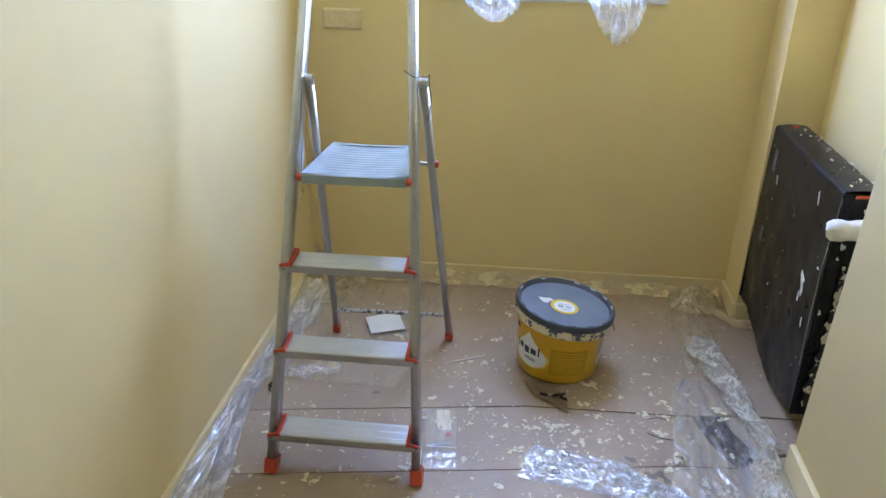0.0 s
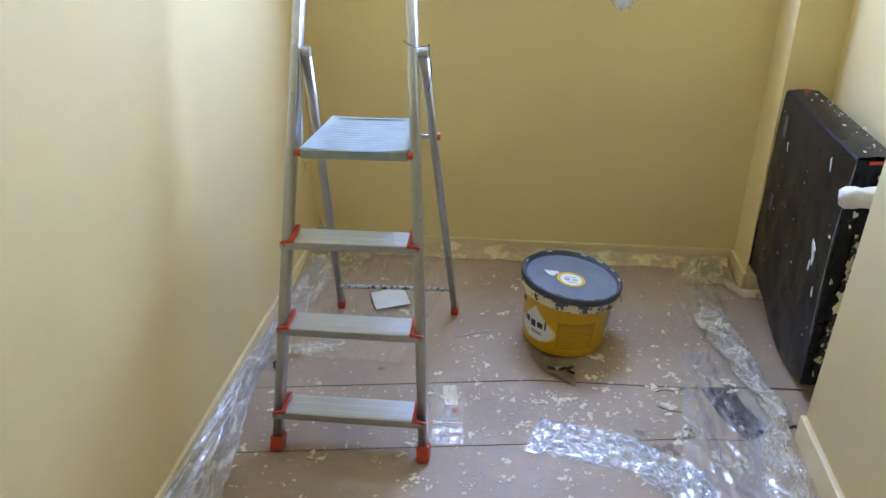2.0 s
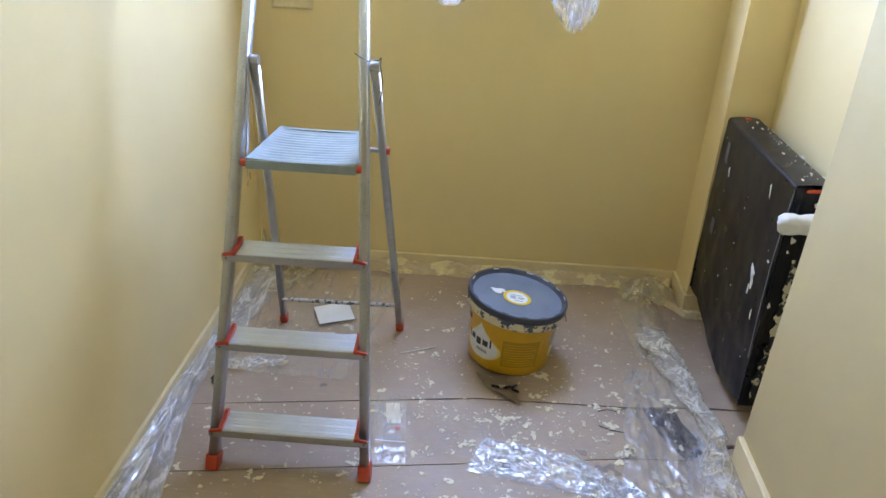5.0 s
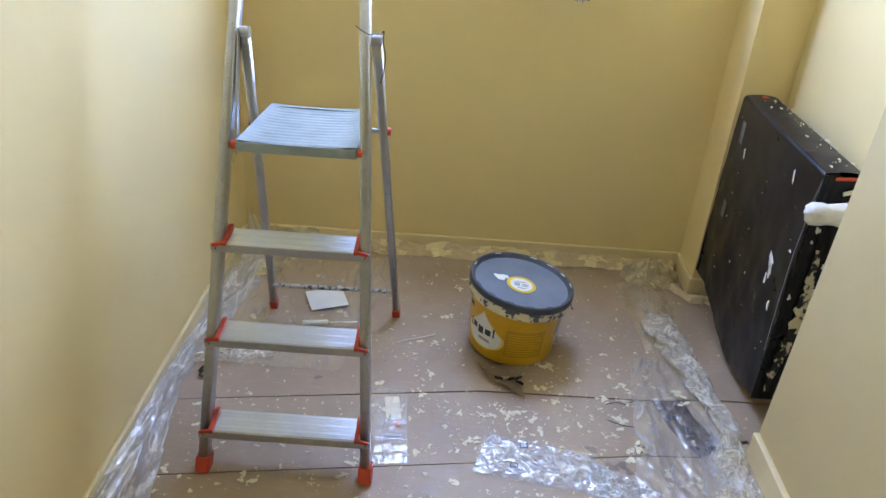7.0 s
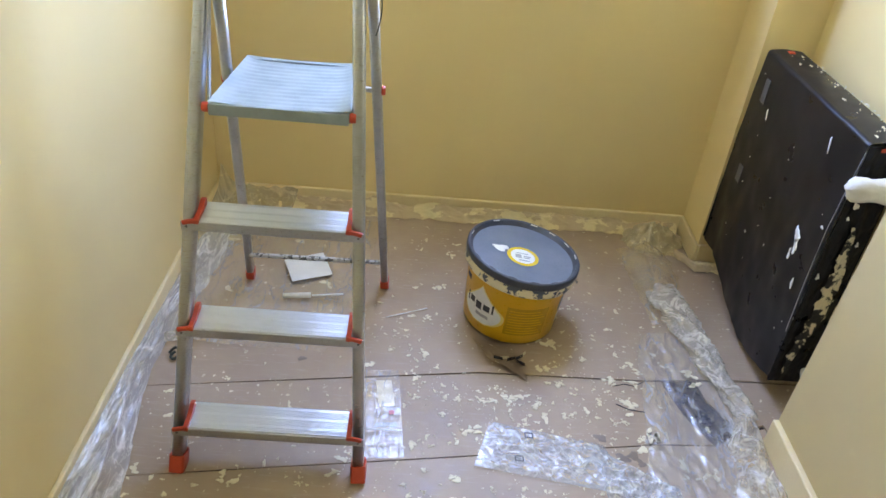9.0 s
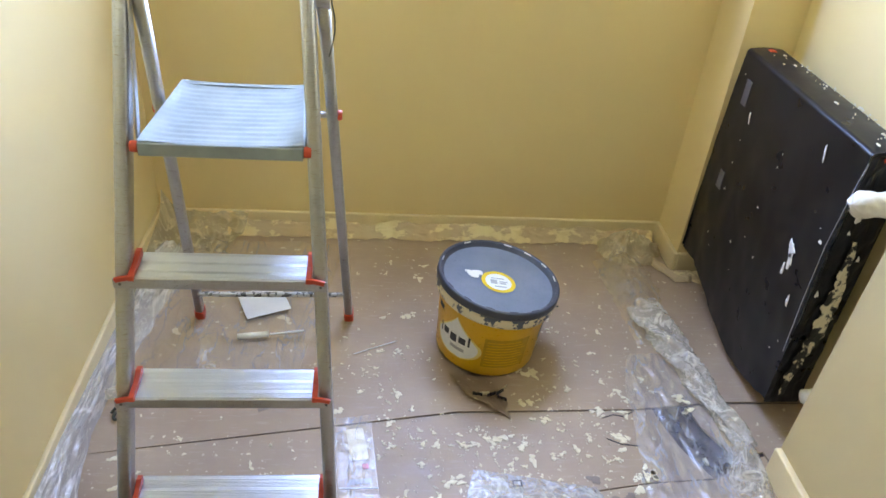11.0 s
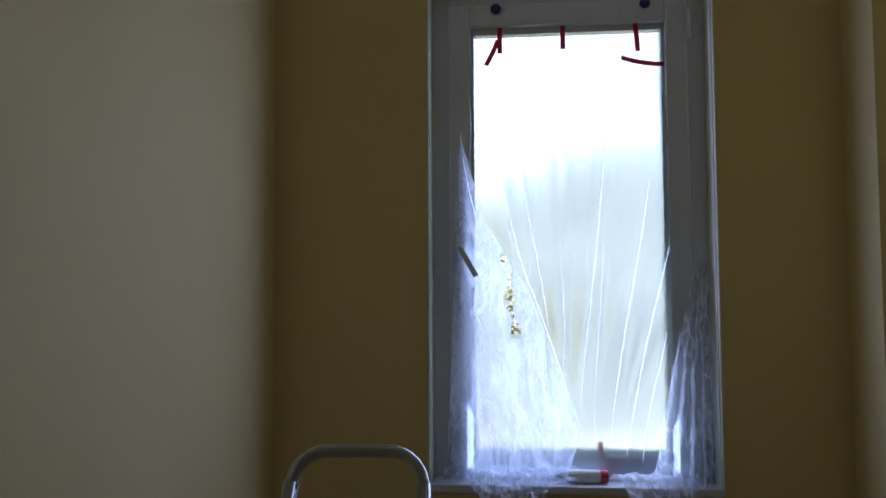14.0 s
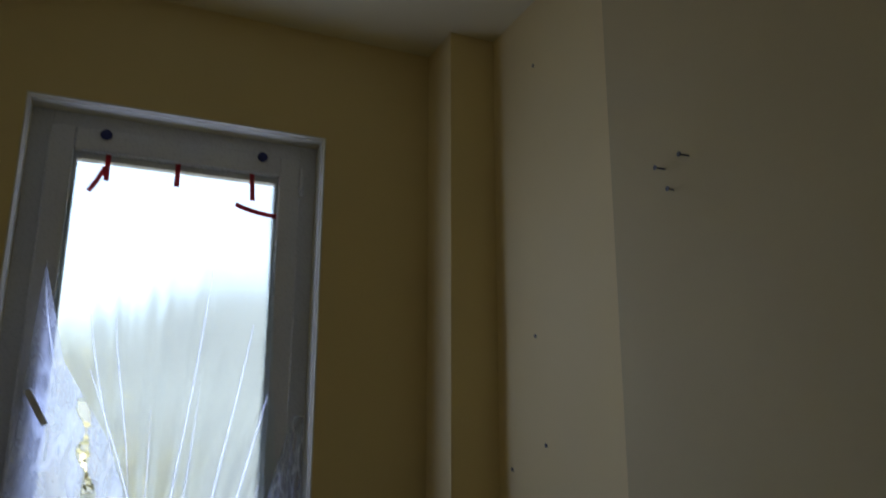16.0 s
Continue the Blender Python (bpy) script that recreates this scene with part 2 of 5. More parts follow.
BLACK = surface("black_foil", (0.008, 0.008, 0.009), (0.015, 0.015, 0.017), 7, 0.34, fine=14, relief=0.14, spec=0.25)
TAPE = surface("masking_tape", (0.70, 0.66, 0.58), (0.82, 0.79, 0.72), 16, 0.65, relief=0.5)
PAPER = surface("white_paper", (0.78, 0.78, 0.78), (0.86, 0.86, 0.85), 10, 0.6, relief=0.05)
WIRE = surface("dark_wire", (0.03, 0.04, 0.03), (0.06, 0.07, 0.05), 60, 0.45, relief=0.1)
STEEL = surface("dull_steel", (0.12, 0.12, 0.12), (0.25, 0.24, 0.22), 60, 0.4, metal=0.8, relief=0.1)
BLUE = surface("dark_blue_plastic", (0.015, 0.025, 0.12), (0.03, 0.04, 0.18), 30, 0.4, relief=0.05)
TAPERED = surface("red_tape", (0.55, 0.03, 0.05), (0.65, 0.05, 0.07), 30, 0.4, relief=0.1)
RUST = surface("dark_mottled_floor", (0.016, 0.010, 0.012), (0.07, 0.042, 0.044), 30, 0.3, relief=0.4)
CRISP = crinkled("crisp_crumpled_film", (1.0, 0.965, 0.88), milk=0.28, crease=0.85, scale=14, gloss=0.8, paint=0.02)
STRIPFILM = crinkled("draped_film", (0.98, 0.985, 1.0), milk=0.48, crease=0.9, scale=18, stretch=(1, 0.25, 1), gloss=0.9)
FILMWIDE = crinkled("wide_clear_film", (0.98, 0.985, 1.0), milk=0.14, crease=0.6, scale=11, stretch=(1.6, 0.6, 1), gloss=0.7)
FILMTHIN = crinkled("thin_clear_film", milk=0.12, crease=0.55, scale=11, stretch=(2.2, 0.55, 1), gloss=0.5)
LOOPFILM = crinkled("dusty_clear_film", (0.97, 0.94, 0.86), milk=0.17, crease=0.6, scale=9, stretch=(1.4, 0.7, 1), gloss=0.6)
FILMTAN = crinkled("yellowed_film", (0.93, 0.86, 0.66), milk=0.42, crease=0.5, scale=9, gloss=0.3, paint=0.08)
BAG = crinkled("clear_bag", (0.96, 0.98, 1.0), milk=0.28, crease=0.75, scale=17, gloss=0.65)
WINFILM = film("window_film", 0.9, 0.40, (0.90, 0.96, 1.0), wrinkle=3, strength=0.1, streak=1.2, haze=0.45, solid=0.3)
WINFOLD = crinkled("window_film_fold", (0.93, 0.96, 1.0), milk=0.24, crease=0.5, scale=5, stretch=(2.2, 1, 0.6), gloss=0.4, solid=0.2)
CREASE = crinkled("window_film_crease", (0.97, 0.985, 1.0), milk=0.5, crease=0.4, scale=8, gloss=0.3, solid=0.05)
PLEAT = crinkled("window_film_pleat", (0.96, 0.98, 1.0), milk=0.26, crease=0.85, scale=9, stretch=(2.5, 1, 0.5), gloss=0.5, solid=0.1)
SMEARED = painted_over("smeared_paper", (0.56, 0.43, 0.26), (0.76, 0.64, 0.36), 11, 0.50, (1, 1, 2.5), rough=0.6)
# meadow green paled and blued, the outdoor haze put into the colour
HAZEGRASS = surface("hazed_grass", (0.105, 0.120, 0.118), (0.160, 0.176, 0.172), 0.5, 0.9, fine=8)
# woodland tones shifted to blue so the hill carries its distance haze
HAZEWOODS = surface("hazed_woods", (0.026, 0.038, 0.050), (0.050, 0.068, 0.082), 0.12, 0.9, fine=3, relief=0.6)
LEAF = surface("leaf", (0.05, 0.062, 0.035), (0.12, 0.13, 0.085), 9, 0.5, fine=60)
BARK = surface("bark", (0.10, 0.075, 0.05), (0.18, 0.14, 0.10), 9, 0.9, relief=0.5)
glass, gt, gp, gout = material("pane_glass")
gp.inputs["Transmission Weight"].default_value = 1.0
gp.inputs["Roughness"].default_value = 0.0
gp.inputs["IOR"].default_value = 1.45
clear = node(gt, "ShaderNodeBsdfTransparent", Color=(0.95, 0.97, 0.96, 1))
gl = node(gt, "ShaderNodeBsdfGlossy", Roughness=0.02)
gf = node(gt, "ShaderNodeFresnel", IOR=1.45)
gm = gt.nodes.new("ShaderNodeMixShader")
gt.links.new(gf.outputs[0], gm.inputs[0])
gt.links.new(clear.outputs[0], gm.inputs[1])
gt.links.new(gl.outputs[0], gm.inputs[2])
gt.links.new(gm.outputs[0], gout.inputs["Surface"])


# ---- building helpers ----
def mesh_of(bm, mat, name, smooth=False):
    bm.normal_update()
    me = bpy.data.meshes.new(name)
    bm.to_mesh(me)
    bm.free()
    if mat:
        me.materials.append(mat)
    if smooth:
        for f in me.polygons:
            f.use_smooth = True
    return me


def part(name, bm, mat, parent, label="", smooth=False):
    ob = new(name, mesh_of(bm, mat, name, smooth))
    ob.parent = parent
    if label:
        tagged(ob, label)
    return ob


def part_stuff(*args):
    return tagged(part(*args), kind="stuff")


def thing(name, label, category, bm=None, mat=None, at=(0, 0, 0), smooth=False, kind="", group=""):
    ob = new(name, mesh_of(bm, mat, name, smooth) if bm else None)
    ob.location = at
    return tagged(ob, label, category, group, kind)


def box(bm, x0, x1, y0, y1, z0, z1, bevel=0.0):
    r = bmesh.ops.create_cube(bm, size=1)
    vs = r["verts"]
    for v in vs:
        v.co = Vector((x0 + (v.co.x + 0.5) * (x1 - x0), y0 + (v.co.y + 0.5) * (y1 - y0), z0 + (v.co.z + 0.5) * (z1 - z0)))
    if bevel:
        es = list({e for v in vs for e in v.link_edges})
        bmesh.ops.bevel(bm, geom=es, offset=bevel, segments=2, affect="EDGES", profile=0.5)
    return bm


def boxes(*rows, bevel=0.0):
    bm = bmesh.new()
    for r in rows:
        box(bm, *r, bevel=bevel)
    return bm


def sweep(bm, path, w, d, normal, r=0.004, close=True):
    """A rounded bar of section w x d along a path of points; d is measured along normal."""
    normal = Vector(normal).normalized()
    prof = []
    for cx, cy, a0 in ((1, 1, 0), (-1, 1, 90), (-1, -1, 180), (1, -1, 270)):
        for k in range(3):
            a = radians(a0 + 45 * k)
            prof.append((cx * (w / 2 - r) + r * math.cos(a), cy * (d / 2 - r) + r * math.sin(a)))
    path = [Vector(p) for p in path]
    rings = []
    for i, p in enumerate(path):
        a = path[max(0, i - 1)]
        b = path[min(len(path) - 1, i + 1)]
        t = (b - a).normalized()
        side = t.cross(normal).normalized()
        up = side.cross(t).normalized()
        rings.append([bm.verts.new(p + side * u + up * v) for u, v in prof])
    n = len(prof)
    for a, b in zip(rings, rings[1:]):
        for k in range(n):
            bm.faces.new((a[k], a[(k + 1) % n], b[(k + 1) % n], b[k]))
    if close:
        bm.faces.new(rings[0][::-1])
        bm.faces.new(rings[-1])
    return bm


def bar(p0, p1, w, d, normal, r=0.004):
    return sweep(bmesh.new(), [p0, p1], w, d, normal, r)


def lathe(bm, profile, n=64, centre=(0, 0)):
    rings = []
    for r, z in profile:
        if r < 1e-6:
            rings.append([bm.verts.new((centre[0], centre[1], z))])
        else:
            rings.append([bm.verts.new((centre[0] + r * math.cos(2 * math.pi * k / n), centre[1] + r * math.sin(2 * math.pi * k / n), z)) for k in range(n)])
    for a, b in zip(rings, rings[1:]):
        for k in range(n):
            j = (k + 1) % n
            if len(a) == 1 and len(b) > 1:
                bm.faces.new((a[0], b[j], b[k]))
            elif len(b) == 1 and len(a) > 1:
                bm.faces.new((a[k], a[j], b[0]))
            elif len(a) > 1:
                bm.faces.new((a[k], a[j], b[j], b[k]))
    return bm


def prism(points, z0, z1):
    """An upright prism over a plan outline."""
    bm = bmesh.new()
    lo = [bm.verts.new((x, y, z0)) for x, y in points]
    hi = [bm.verts.new((x, y, z1)) for x, y in points]
    n = len(points)
    bm.faces.new(lo[::-1])
    bm.faces.new(hi)
    for k in range(n):
        bm.faces.new((lo[k], lo[(k + 1) % n], hi[(k + 1) % n], hi[k]))
    bmesh.ops.recalc_face_normals(bm, faces=bm.faces[:])
    return bm


def fbm(x, y, z, octaves=4):
    return noise.fractal(Vector((x, y, z)), 1.0, 2.1, octaves)


def sheet(fn, nu, nv):
    """A surface point by point from fn(u, v), both from 0 to 1."""
    bm = bmesh.new()
    g = [[bm.verts.new(fn(i / nu, j / nv)) for j in range(nv + 1)] for i in range(nu + 1)]
    for i in range(nu):
        for j in range(nv):
            bm.faces.new((g[i][j], g[i + 1][j], g[i + 1][j + 1], g[i][j + 1]))
    return bm


def lerp_line(points, t):
    """The value along rows (key, value...) at key t."""
    for a, b in zip(points, points[1:]):
        if a[0] <= t <= b[0]:
            k = (t - a[0]) / (b[0] - a[0])
            return [p + (q - p) * k for p, q in zip(a[1:], b[1:])]
    return list(points[0][1:] if t < points[0][0] else points[-1][1:])


def blob(bm, x, y, z, size, rnd, n=11, thick=0.0012, axis="z", long=1.0, turn=0.0):
    """A thin irregular fleck of dried paint lying on a surface."""
    rim = []
    ph = rnd.random() * 6.28
    for k in range(n):
        a = 2 * math.pi * k / n
        r = size * (0.62 + 0.14 * math.sin(2 * a + ph) + 0.16 * math.sin(3 * a + 2 * ph) + 0.30 * rnd.random())
        u, v = r * math.cos(a) * long, r * math.sin(a)
        u, v = u * math.cos(turn) - v * math.sin(turn), u * math.sin(turn) + v * math.cos(turn)
        rim.append((u, v))

    def put(u, v, h):
        return bm.verts.new((x + u, y + v, z + h)) if axis == "z" else bm.verts.new((x - h, y + u, z + v))
    base = [put(u, v, 0) for u, v in rim]
    top = [put(u * 0.86, v * 0.86, thick) for u, v in rim]
    for k in range(n):
        bm.faces.new((base[k], base[(k + 1) % n], top[(k + 1) % n], top[k]))
    bm.faces.new(top)


# ---- the room ----
XL, XR, XC, XN = 0.009, 1.705, 1.715, 1.875
YB, ZC = -5.2, 3.06
WX0, WX1, WZ0, WZ1 = 0.493, 1.347, 1.135, 2.685
thing("wall_north", "pale yellow painted wall with the window opening", "wall",
      boxes((-0.15, WX0, 0, 0.30, 0, ZC), (WX1, 2.1, 0, 0.30, 0, ZC), (WX0, WX1, 0, 0.30, 0, WZ0), (WX0, WX1, 0, 0.30, WZ1, ZC)), YEL, kind="structure")
thing("wall_west", "plain pale yellow painted wall", "wall", boxes((XL - 0.15, XL, YB, 0, 0, ZC)), YEL, kind="structure")
thing("pilaster", "narrow pale yellow projecting corner pier", "wall", boxes((XC, 2.1, -0.19, 0, 0, ZC)), YEL, kind="structure")
thing("wall_niche", "pale yellow back wall of the radiator niche", "wall", boxes((XN, 2.1, -1.03, -0.19, 0, ZC)), YEL, kind="structure")
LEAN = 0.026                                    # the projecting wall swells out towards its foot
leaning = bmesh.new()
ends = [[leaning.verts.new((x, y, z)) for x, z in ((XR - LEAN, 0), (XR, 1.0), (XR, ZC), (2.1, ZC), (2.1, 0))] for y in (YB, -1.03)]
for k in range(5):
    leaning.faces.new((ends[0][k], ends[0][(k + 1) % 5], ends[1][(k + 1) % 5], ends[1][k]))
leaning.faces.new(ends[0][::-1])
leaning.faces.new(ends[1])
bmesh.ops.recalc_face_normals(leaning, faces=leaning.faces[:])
thing("wall_east", "pale yellow projecting wall with old nails", "wall", leaning, YELDIM, kind="structure")
thing("wall_south", "pale yellow painted wall", "wall", boxes((XL - 0.15, 2.1, YB - 0.15, YB, 0, ZC)), YEL, kind="structure")
thing("ceiling", "pale cream painted ceiling", "ceiling", boxes((XL - 0.15, 2.1, YB - 0.15, 0.30, ZC, ZC + 0.15)), CEIL, kind="structure")
thing("floor", "dark grey screed under the floor boards", "floor", boxes((XL - 0.15, 2.1, YB - 0.15, 0.30, -0.15, -0.005)), SLAB, kind="structure")


def skirting(name, rows, label):
    bm = bmesh.new()
    for r in rows:
        box(bm, *r, bevel=0.004)
    return thing(name, label, "skirting", bm, TRIM, kind="structure")


skirting("baseboard", [(XL + 0.013, XC - 0.013, -0.013, 0, -0.004, 0.072)], "cream-painted skirting board with paint smears")
skirting("baseboard", [(XL, XL + 0.013, YB, 0, -0.004, 0.086)], "cream-painted skirting board with paint smears")
skirting("baseboard", [(XC - 0.013, XC, -0.203, 0, -0.004, 0.07), (XC, XN - 0.002, -0.203, -0.19, -0.004, 0.07)], "cream-painted skirting round the pier")
skirting("baseboard", [(XR - LEAN - 0.014, XR - LEAN + 0.004, YB, -1.03, -0.004, 0.085)], "whitish painted skirting board")


# ---- floor boards, each a loose sheet with dark joints between ----
def board(points, z=0.0):
    bm = prism(points, -0.005, z)
    return thing("floor_board", "brown-grey hardboard sheet spattered with cream paint", "floor board", bm, BOARD, group="floor boards")


G = 0.0013
L0 = XL + 0.016
board([(L0, -0.015), (1.70, -0.015), (1.70, -0.206), (XN, -0.206), (XN, -0.800), (1.646, -0.803 + G), (1.40, -0.829 + G), (0.93, -0.838 + G), (L0, -0.975 + G)])
board([(L0, -0.975 - G), (0.93, -0.842 - G), (1.40, -0.832 - G), (1.445, -0.829), (1.458, -0.89), (1.485, -0.972), (1.53, -1.052), (1.372, -1.062), (0.91, -1.134 + 0.001), (L0, -1.266 + 0.001)])
board([(L0, -1.268), (0.91, -1.137), (1.372, -1.066), (1.54, -1.056), (1.60, -1.012), (1.688, -0.985), (1.688, -1.69), (L0, -1.93)])
board([(L0, -1.935), (1.688, -1.695), (1.688, YB), (L0, YB)])
board([(1.545, -0.822), (1.646, -0.812), (XN, -0.808), (XN, -1.028), (1.70, -1.028), (1.688, -0.972), (1.612, -1.0), (1.585, -0.95), (1.555, -0.89)], 0.0015)


def floor_patch():
    """The bare mottled floor that shows through the gap in the boards."""
    bm = prism([(1.43, -0.82), (1.56, -0.815), (1.60, -0.90), (1.625, -1.0), (1.69, -0.975), (1.69, -1.0), (1.60, -1.04), (1.53, -1.07), (1.47, -0.98)], -0.006, -0.0035)
    ob = thing("ground", "dark mottled bare floor in a gap of the boards", "floor", bm, RUST, kind="structure")
    rnd = random.Random(31)
    for k in range(16):
        t = rnd.random()
        crumb = bmesh.new()
        blob(crumb, 1.485 + 0.07 * t + rnd.uniform(-0.02, 0.02), -0.85 - 0.19 * t, -0.0035, rnd.uniform(0.004, 0.011), rnd, 8, rnd.uniform(0.002, 0.006), long=1.5, turn=rnd.uniform(0, 3))
        part("rubble", crumb, (RUST, STEEL, RUST, SPLASH, RUST)[k % 5], ob)


floor_patch()


def fleck_size(rnd):
    return min(0.017, 0.0013 + 0.0028 * rnd.expovariate(1.0))


def splashes():
    rnd = random.Random(5)
    bm = bmesh.new()
    spots = 0
    while spots < 1700:
        x, y = rnd.uniform(0.10, 1.66), rnd.uniform(-1.95, -0.06)
        # thick spatter in a broad band in the middle of the floor, in clusters, little beside the window wall
        p = math.exp(-((x - 1.05) / 0.40) ** 2 - ((y + 0.98) / 0.34) ** 2) + 0.10 + 0.16 * math.exp(-((y + 1.35) / 0.35) ** 2)
        p *= max(0.12, min(1.3, 0.75 + 1.5 * fbm(x * 9, y * 9, 3.3, 2)))
        if rnd.random() > p:
            continue
        if (x - 1.035) ** 2 + (y + 0.58) ** 2 < 0.14 ** 2 or (x > 1.42 and -1.08 < y < -0.80) or (0.90 < x < 1.13 and -0.88 < y < -0.68):
            continue
        s = fleck_size(rnd)
        turn = rnd.uniform(-3.1, 3.1)
        for k in range(1 if s < 0.004 else rnd.randint(2, 5)):
            d = 0 if k == 0 else s * rnd.uniform(0.5, 1.3)
            a = turn + rnd.uniform(-0.9, 0.9) + (math.pi if rnd.random() < 0.5 else 0)
            q = s * (0.75 if k == 0 else rnd.uniform(0.25, 0.6))
            blob(bm, x + d * math.cos(a), y + d * math.sin(a), 0.0012 + 0.00005 * k, q, rnd, 8 if q < 0.004 else 14, rnd.uniform(0.0003, 0.0008), long=rnd.uniform(0.9, 1.5), turn=turn)
        spots += 1
    # scraped crusts in front of the bucket and along the joints
    for x, y, s in ((1.13, -0.70, 0.03), (1.12, -0.80, 0.028), (1.14, -0.86, 0.022), (1.02, -0.93, 0.03), (0.94, -0.94, 0.02), (1.08, -0.95, 0.024), (1.30, -0.84, 0.025), (1.36, -0.85, 0.02),
                    (1.33, -0.93, 0.028), (0.90, -1.05, 0.024), (0.34, -1.24, 0.02), (0.62, -1.30, 0.02), (0.86, -1.28, 0.02), (1.16, -0.42, 0.018), (1.24, -0.52, 0.016)):
        for k in range(7):
            blob(bm, x + rnd.uniform(-0.024, 0.024), y + rnd.uniform(-0.015, 0.015), 0.0012, s * rnd.uniform(0.15, 0.45), rnd, 16, rnd.uniform(0.0006, 0.0014), long=1.4, turn=rnd.uniform(-1, 1))
    return thing("paint_spatter", "cream paint flecks dried on the floor boards", "paint spatter", bm, SPLASH, kind="stuff")


splashes()


def stains():
    rnd = random.Random(11)
    for x, y, s in ((1.234, -1.052, 0.016), (1.28, -1.115, 0.020), (1.31, -1.105, 0.017), (1.325, -1.128, 0.014), (0.44, -0.83, 0.012)):
        bm = bmesh.new()
        blob(bm, x, y, 0.0008, s, rnd, 18, 0.0004, long=1.2)
        thing("damp_stain", "dark damp patch on a floor board", "stain", bm, DAMP, group="stains")


stains()


def crack(points, width):
    """A thin dark tear in the surface of a board."""
    bm = bmesh.new()
    for a, b in zip(points, points[1:]):
        sweep(bm, [(*a, 0.001), (*b, 0.001)], width, 0.0012, (0, 0, 1), 0.0003)
    thing("board_tear", "thin dark tear in the floor board", "crack", bm, INK, group="board tears")


crack([(1.305, -0.86), (1.335, -0.848), (1.362, -0.855), (1.398, -0.832)], 0.0022)
crack([(1.298, -0.928), (1.33, -0.946), (1.372, -0.952)], 0.003)


def torn_flap():
    edge = [(0.0, 0.916, -0.698), (0.42, 0.958, -0.798), (0.62, 0.990, -0.812), (0.8, 1.028, -0.842), (1.0, 1.064, -0.866)]

    def f(u, v):
        ex, ey = lerp_line(edge, u)
        hx, hy = 0.916 + 0.148 * u + 0.035 * math.sin(math.pi * u), -0.698 - 0.168 * u + 0.055 * math.sin(math.pi * u)
        rag = 0.004 * fbm(u * 14, v * 3, 2)
        x, y = hx + (ex - hx) * v + rag * v, hy + (ey - hy) * v
        z = 0.002 + 0.012 * v ** 3 * math.sin(math.pi * u) ** 0.6 + 0.0012 * fbm(u * 8, v * 8, 1) * v
        return Vector((x, y, max(0.002, z)))
    bm = sheet(f, 26, 10)
    bmesh.ops.solidify(bm, geom=bm.faces[:], thickness=-0.0015)
    bmesh.ops.recalc_face_normals(bm, faces=bm.faces[:])
    ob = thing("torn_board_flap", "torn curled flap of brown board beside the bucket", "board scrap", bm, BOARD)
    rnd = random.Random(4)
    for k, (x, y, a) in enumerate(((0.985, -0.785, -0.2), (1.004, -0.783, 0.1), (1.022, -0.786, 0.4), (1.045, -0.778, 0.6), (1.058, -0.765, 0.9), (1.048, -0.80, -0.5))):
        def curl(u, v):
            t = (u - 0.5) * 0.026
            return Vector((x + t * math.cos(a), y + t * math.sin(a) + (v - 0.5) * 0.008, 0.009 + 0.006 * math.sin(2.4 * v) + 0.002 * fbm(u * 5, v * 5, k)))
        scrap = sheet(curl, 6, 4)
        bmesh.ops.solidify(scrap, geom=scrap.faces[:], thickness=0.001)
        part("torn_shred", scrap, (INK, SPLASH, RUST)[k % 3], ob)


torn_flap()


